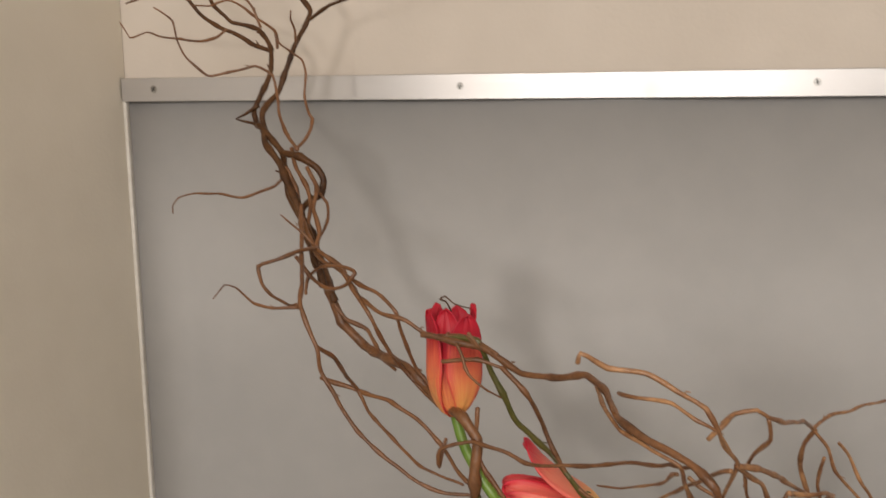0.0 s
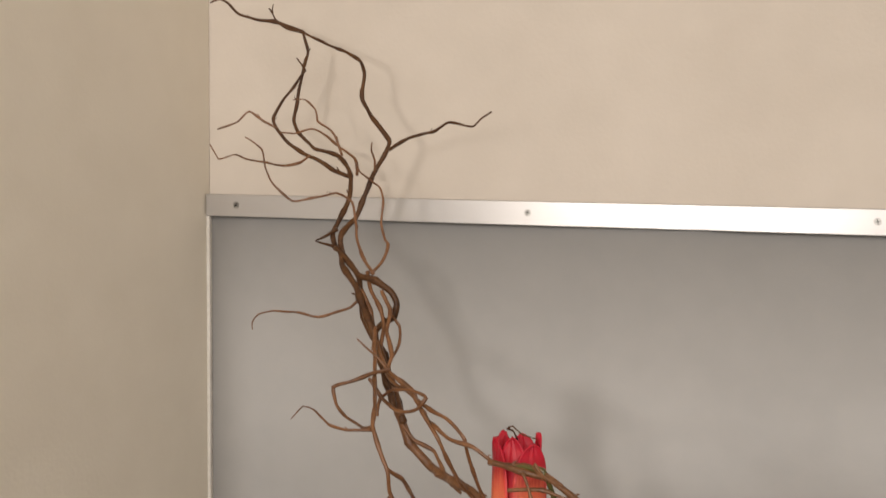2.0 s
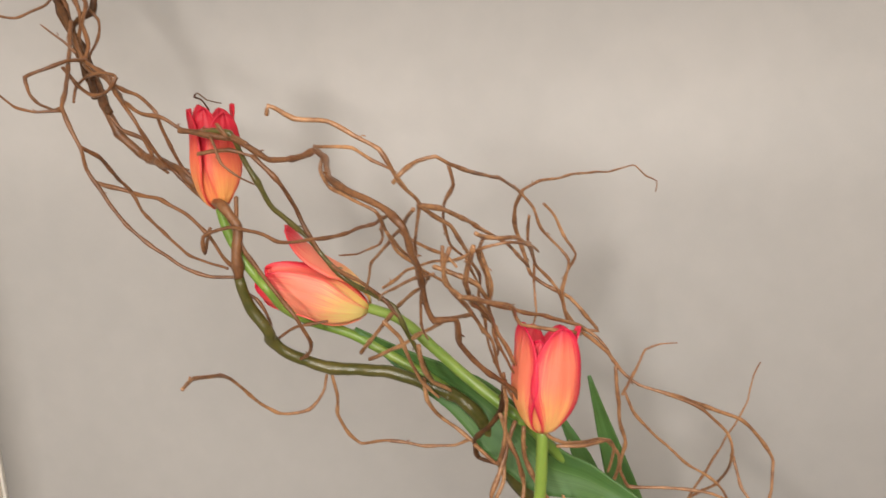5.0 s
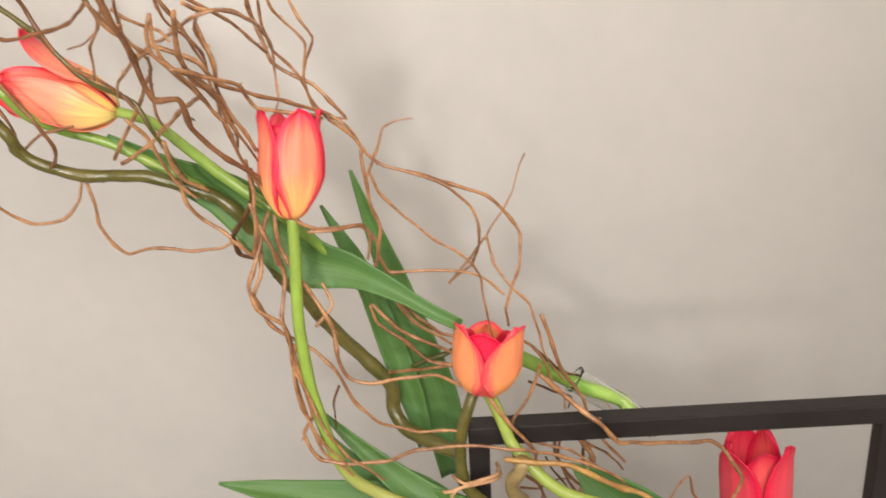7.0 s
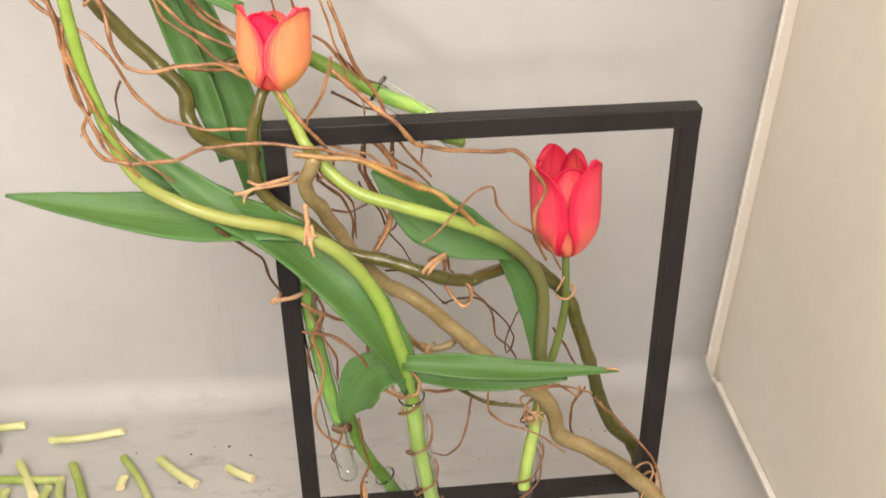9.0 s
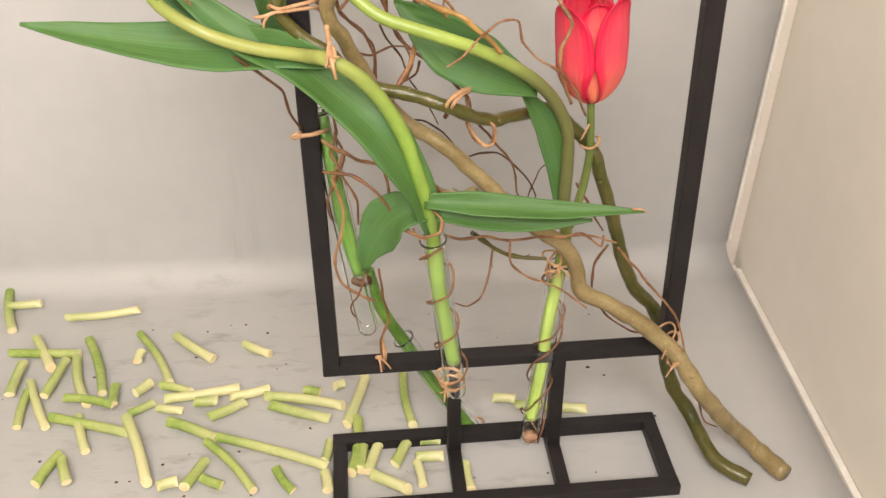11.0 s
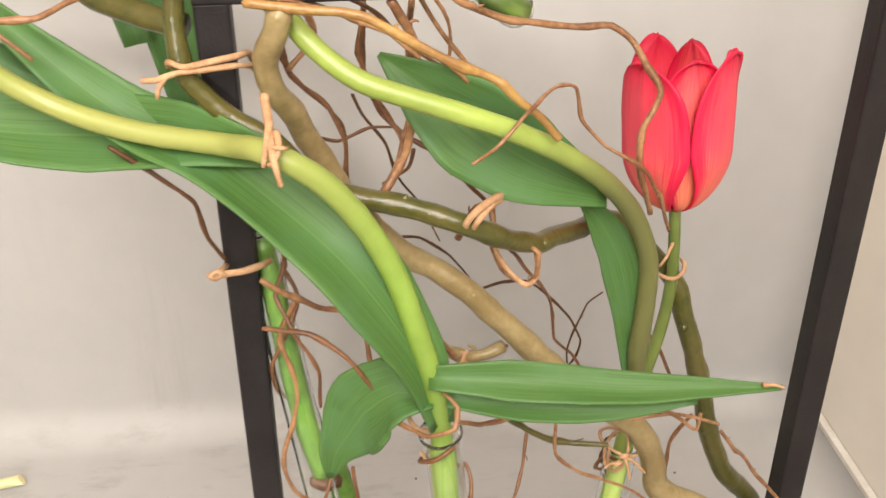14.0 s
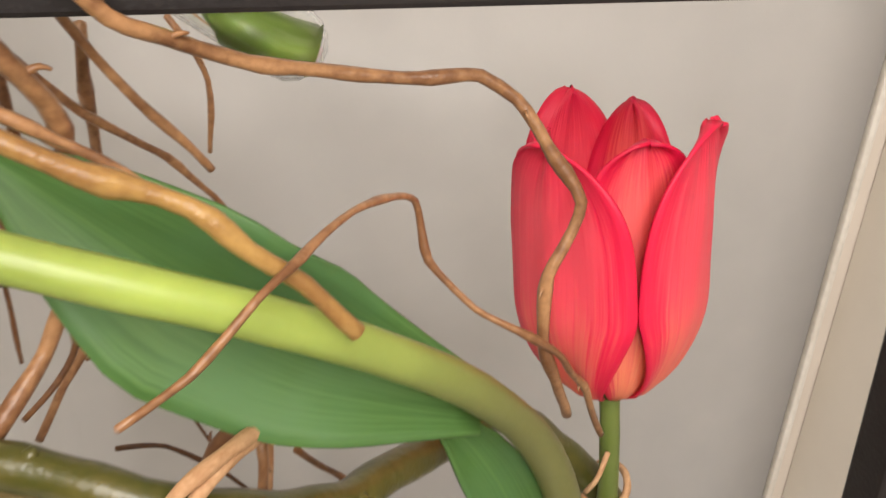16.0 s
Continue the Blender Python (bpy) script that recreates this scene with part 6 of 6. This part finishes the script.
bast_strands("tan bast wrapped tightly round an olive willow stem", [
    (0.0017, 0.0015, [(0.1230, -0.0140, 0.3780), (0.1150, -0.0280, 0.3820), (0.1080, -0.0340, 0.3800), (0.1050, -0.0320, 0.3740), (0.1090, -0.0220, 0.3640)]),
    (0.0015, 0.0013, [(0.1220, -0.0160, 0.3770), (0.1150, -0.0290, 0.3800), (0.1100, -0.0340, 0.3770), (0.1080, -0.0290, 0.3690)]),
])
bast_strands("tan bast ring tying a tulip to a willow stem", [
    (0.0011, 0.0010, [(0.2130, 0.0360, 0.3040), (0.2150, 0.0300, 0.3050), (0.2190, 0.0280, 0.3050), (0.2250, 0.0320, 0.3060), (0.2280, 0.0400, 0.3070), (0.2270, 0.0500, 0.3040), (0.2210, 0.0500, 0.3030), (0.2150, 0.0420, 0.3030)]),
    (0.0009, 0.0008, [(0.2170, 0.0300, 0.3250), (0.2130, 0.0260, 0.3190), (0.2110, 0.0280, 0.3130)]),
])
B = willow_branch()
twig(B, "khaki", 0.0030, 0.0024, [(0.1290, 0.0010, 0.2880), (0.1200, -0.0010, 0.2850), (0.1100, -0.0020, 0.2840), (0.1000, -0.0020, 0.2890), (0.0910, -0.0020, 0.3000), (0.0800, 0.0000, 0.3130)], 301)


def tendril(a, b, r, turns, seed, bark="tan"):
    """A thin twig that winds down a tube."""
    t = thing("tendril", "thin brown willow tendril winding round a glass tube", "twig", group="tendrils")
    a, b = Vector(a), Vector(b)
    ax = (b - a).normalized()
    u = ax.cross(Vector((0, 1, 0))).normalized()
    w = ax.cross(u)
    rnd = random.Random(seed)
    pts = []
    n = int(turns * 8)
    for k in range(n + 1):
        s = k / n
        ang = 2 * math.pi * turns * s + seed
        pts.append(a.lerp(b, s) + (u * math.cos(ang) + w * math.sin(ang)) * r * rnd.uniform(1.05, 1.45) + ax * rnd.uniform(-0.003, 0.003))
    bm = bmesh.new()
    tube_into(bm, pts, 0.0011, 0.0007, 0.003, 7, 0.15, 0.2, seed)
    part("twig", bm, M_TWIG[bark], t)


tie((0.106, -0.022, 0.123), (0.1, 0, 1), 0.0105, 2, 11)
tie((0.109, -0.022, 0.115), (0.1, 0, 1), 0.0105, 1, 12)
tie((0.195, 0.006, 0.218), (0.3, 0, 1), 0.0120, 2, 13)
tie((0.193, 0.006, 0.212), (1, 0, -0.5), 0.0110, 1, 14)
tie((0.288, -0.008, 0.146), (1, 0, -0.8), 0.0115, 2, 15)
tie((0.292, -0.012, 0.142), (1, 0, -0.8), 0.0095, 2, 16)
tie((0.052, 0.000, 0.136), (1, 0, 0.02), 0.0115, 2, 18)
tie((0.134, 0.045, -0.003), (0.5, 0, -0.8), 0.0105, 1, 19)
tie((0.296, -0.022, 0.133), (1, 0, -1), 0.0085, 2, 20)
tendril((0.094, -0.040, 0.271), (0.112, -0.021, 0.107), 0.0088, 3.5, 1, "brown")
tendril((0.200, 0.019, 0.204), (0.180, -0.003, 0.030), 0.0088, 2.6, 2, "brown")
tendril((0.200, 0.019, 0.204), (0.180, -0.003, 0.030), 0.0088, 1.7, 3, "brown")
tendril((0.014, 0.012, 0.351), (0.041, -0.011, 0.171), 0.0082, 2.0, 4, "brown")

# ---- cut stem pieces on the table ----


def vary_pieces(m, pale):
    """Each piece takes its own shade between fresh green and pale."""
    nt = m.node_tree
    b = nt.nodes["Principled BSDF"]
    src = b.inputs["Base Color"].links[0].from_socket
    oi = nt.nodes.new("ShaderNodeObjectInfo")
    mix = nt.nodes.new("ShaderNodeMix")
    mix.data_type = "RGBA"
    mix.inputs["B"].default_value = (*pale, 1)
    rg = nt.nodes.new("ShaderNodeMapRange")
    # one end of many pieces is blanched
    co = nt.nodes.new("ShaderNodeTexCoord")
    sep = nt.nodes.new("ShaderNodeSeparateXYZ")
    nt.links.new(co.outputs["Generated"], sep.inputs[0])
    add = nt.nodes.new("ShaderNodeMath")
    add.operation = "MULTIPLY_ADD"
    add.inputs[1].default_value = 0.55
    nt.links.new(sep.outputs[0], add.inputs[0])
    nt.links.new(oi.outputs["Random"], add.inputs[2])
    rg.inputs["From Min"].default_value, rg.inputs["From Max"].default_value, rg.inputs["To Max"].default_value = 0.55, 1.3, 0.95
    nt.links.new(add.outputs[0], rg.inputs["Value"])
    nt.links.new(rg.outputs[0], mix.inputs["Factor"])
    nt.links.new(src, mix.inputs["A"])
    nt.links.new(mix.outputs["Result"], b.inputs["Base Color"])


vary_pieces(M_CUT, (0.66, 0.62, 0.34))


def cut_stem(x0, y0, x1, y1, r, lift, seed):
    """A short piece of tulip stem with pale cut ends, lying on the table."""
    rnd = random.Random(seed)
    a, b = Vector((x0, y0, r + lift)), Vector((x1, y1, r + lift * rnd.uniform(0.2, 1.0)))
    L = (b - a).length
    side = (b - a).cross(Vector((0, 0, 1))).normalized()
    bow = side * L * rnd.uniform(-0.045, 0.045)
    bm = bmesh.new()
    path = spline([a, a.lerp(b, 0.33) + bow, a.lerp(b, 0.66) + bow, b], 0.008)
    rings = []
    slant = rnd.uniform(-0.5, 0.5)
    for i, (q, (t, u, w)) in enumerate(zip(path, frames(path))):
        k = 1 + 0.08 * noise.noise(q * 60)
        end = i in (0, len(path) - 1)
        rings.append([bm.verts.new(q + (u * math.cos(c) + w * math.sin(c) * 0.94) * r * k + (t * math.cos(c) * r * slant if end else Vector())) for c in [2 * math.pi * j / 10 for j in range(10)]])
    for p, q in zip(rings, rings[1:]):
        for j in range(10):
            bm.faces.new((p[j], p[(j + 1) % 10], q[(j + 1) % 10], q[j]))
    for ring in (rings[0], rings[-1]):
        f = bm.faces.new(ring)
        f.material_index = 1
        g = bmesh.ops.inset_region(bm, faces=[f], thickness=r * 0.3, depth=-r * 0.12)
        for h in g["faces"]:
            h.material_index = 1
    ob = part("cut_stem", bm, [M_CUT, M_CUT_END])
    return tagged(ob, "short light green cut tulip stem on the table", "stem piece", "cut stem pieces")


for k, (x0, y0, x1, y1, r, lift) in enumerate((
    (-0.369, 0.252, -0.334, 0.255, 0.0046, 0.004),
    (-0.378, 0.284, -0.353, 0.211, 0.0053, 0.000),
    (-0.298, 0.227, -0.222, 0.237, 0.0044, 0.004),
    (-0.344, 0.174, -0.270, 0.168, 0.0049, 0.000),
    (-0.214, 0.198, -0.168, 0.118, 0.0045, 0.000),
    (-0.175, 0.193, -0.129, 0.151, 0.0053, 0.000),
    (-0.100, 0.175, -0.071, 0.156, 0.0048, 0.000),
    (-0.266, 0.191, -0.232, 0.105, 0.0050, 0.000),
    (-0.271, 0.161, -0.244, 0.091, 0.0051, 0.000),
    (-0.322, 0.195, -0.294, 0.147, 0.0053, 0.000),
    (-0.280, 0.155, -0.288, 0.102, 0.0047, 0.004),
    (-0.323, 0.153, -0.323, 0.106, 0.0051, 0.004),
    (-0.309, 0.127, -0.275, 0.060, 0.0047, 0.000),
    (-0.308, 0.114, -0.303, 0.062, 0.0043, 0.000),
    (-0.248, 0.074, -0.229, 0.026, 0.0047, 0.000),
    (-0.267, 0.097, -0.216, 0.084, 0.0047, 0.004),
    (-0.274, 0.074, -0.194, 0.048, 0.0051, 0.000),
    (-0.220, 0.113, -0.217, 0.086, 0.0049, 0.004),
    (-0.200, 0.075, -0.178, 0.090, 0.0043, 0.000),
    (-0.198, 0.099, -0.186, 0.115, 0.0052, 0.004),
    (-0.174, 0.082, -0.148, 0.076, 0.0044, 0.000),
    (-0.169, 0.093, -0.097, 0.105, 0.0052, 0.000),
    (-0.175, 0.114, -0.144, 0.102, 0.0046, 0.000),
    (-0.138, 0.083, -0.116, 0.084, 0.0051, 0.004),
    (-0.121, 0.065, -0.088, 0.085, 0.0053, 0.000),
    (-0.104, 0.093, -0.068, 0.102, 0.0052, 0.000),
    (-0.069, 0.091, 0.008, 0.073, 0.0054, 0.000),
    (-0.064, 0.079, -0.005, 0.056, 0.0052, 0.000),
    (-0.159, 0.061, -0.111, 0.035, 0.0054, 0.000),
    (-0.112, 0.039, -0.004, -0.005, 0.0049, 0.000),
    (-0.198, 0.063, -0.164, -0.018, 0.0054, 0.004),
    (-0.118, 0.029, -0.068, -0.031, 0.0044, 0.004),
    (-0.264, -0.012, -0.252, 0.025, 0.0048, 0.000),
    (-0.247, 0.015, -0.235, -0.014, 0.0049, 0.004),
    (-0.130, -0.023, -0.117, 0.007, 0.0052, 0.000),
    (-0.117, -0.012, -0.097, -0.023, 0.0047, 0.000),
    (-0.051, -0.004, -0.033, -0.033, 0.0047, 0.000),
    (-0.033, 0.098, -0.016, 0.094, 0.0050, 0.000),
    (-0.002, 0.102, 0.007, 0.106, 0.0048, 0.000),
    (0.029, 0.115, 0.012, 0.047, 0.0051, 0.000),
    (0.067, 0.117, 0.075, 0.043, 0.0046, 0.000),
    (-0.003, 0.025, -0.007, 0.001, 0.0045, 0.000),
    (0.022, 0.054, 0.018, -0.015, 0.0053, 0.000),
    (0.029, 0.024, 0.026, -0.012, 0.0053, 0.000),
    (0.042, 0.019, 0.033, -0.014, 0.0050, 0.000),
    (0.069, 0.021, 0.057, -0.007, 0.0055, 0.000),
    (0.081, 0.022, 0.100, 0.022, 0.0046, 0.000),
    (0.077, 0.001, 0.102, 0.001, 0.0054, 0.000),
    (0.077, -0.004, 0.082, -0.033, 0.0045, 0.000),
    (0.038, -0.019, 0.069, -0.038, 0.0056, 0.000),
    (0.154, 0.076, 0.176, 0.073, 0.0051, 0.000),
    (0.176, 0.065, 0.244, 0.055, 0.0051, 0.000),
    (-0.006, -0.013, -0.002, -0.035, 0.0056, 0.000),
    (0.121, -0.010, 0.124, -0.041, 0.0053, 0.000),
    (-0.153, -0.025, -0.136, -0.019, 0.0053, 0.004),
    (-0.205, 0.164, -0.207, 0.151, 0.0048, 0.004),
)):
    cut_stem(x0, y0, x1, y1, r, lift, k)


def crumbs():
    """Small dry crumbs of bark and leaf on the table."""
    bm = bmesh.new()
    rnd = random.Random(5)
    for k in range(70):
        x, y = rnd.uniform(-0.42, 0.33), rnd.uniform(-0.06, 0.22)
        s = rnd.uniform(0.0004, 0.0014) * (1.8 if rnd.random() < 0.1 else 1)
        t = bmesh.new()
        bmesh.ops.create_icosphere(t, subdivisions=1, radius=s)
        for v in t.verts:
            v.co = Vector((v.co.x * rnd.uniform(0.7, 1.8), v.co.y, v.co.z * 0.5)) + Vector((x, y, s * 0.4))
        add_into(bm, t)
    tagged(part("crumbs", bm, M_TWIG["dark"]), "scattered dry brown crumbs on the grey sheet", "crumbs", kind="stuff")


crumbs()
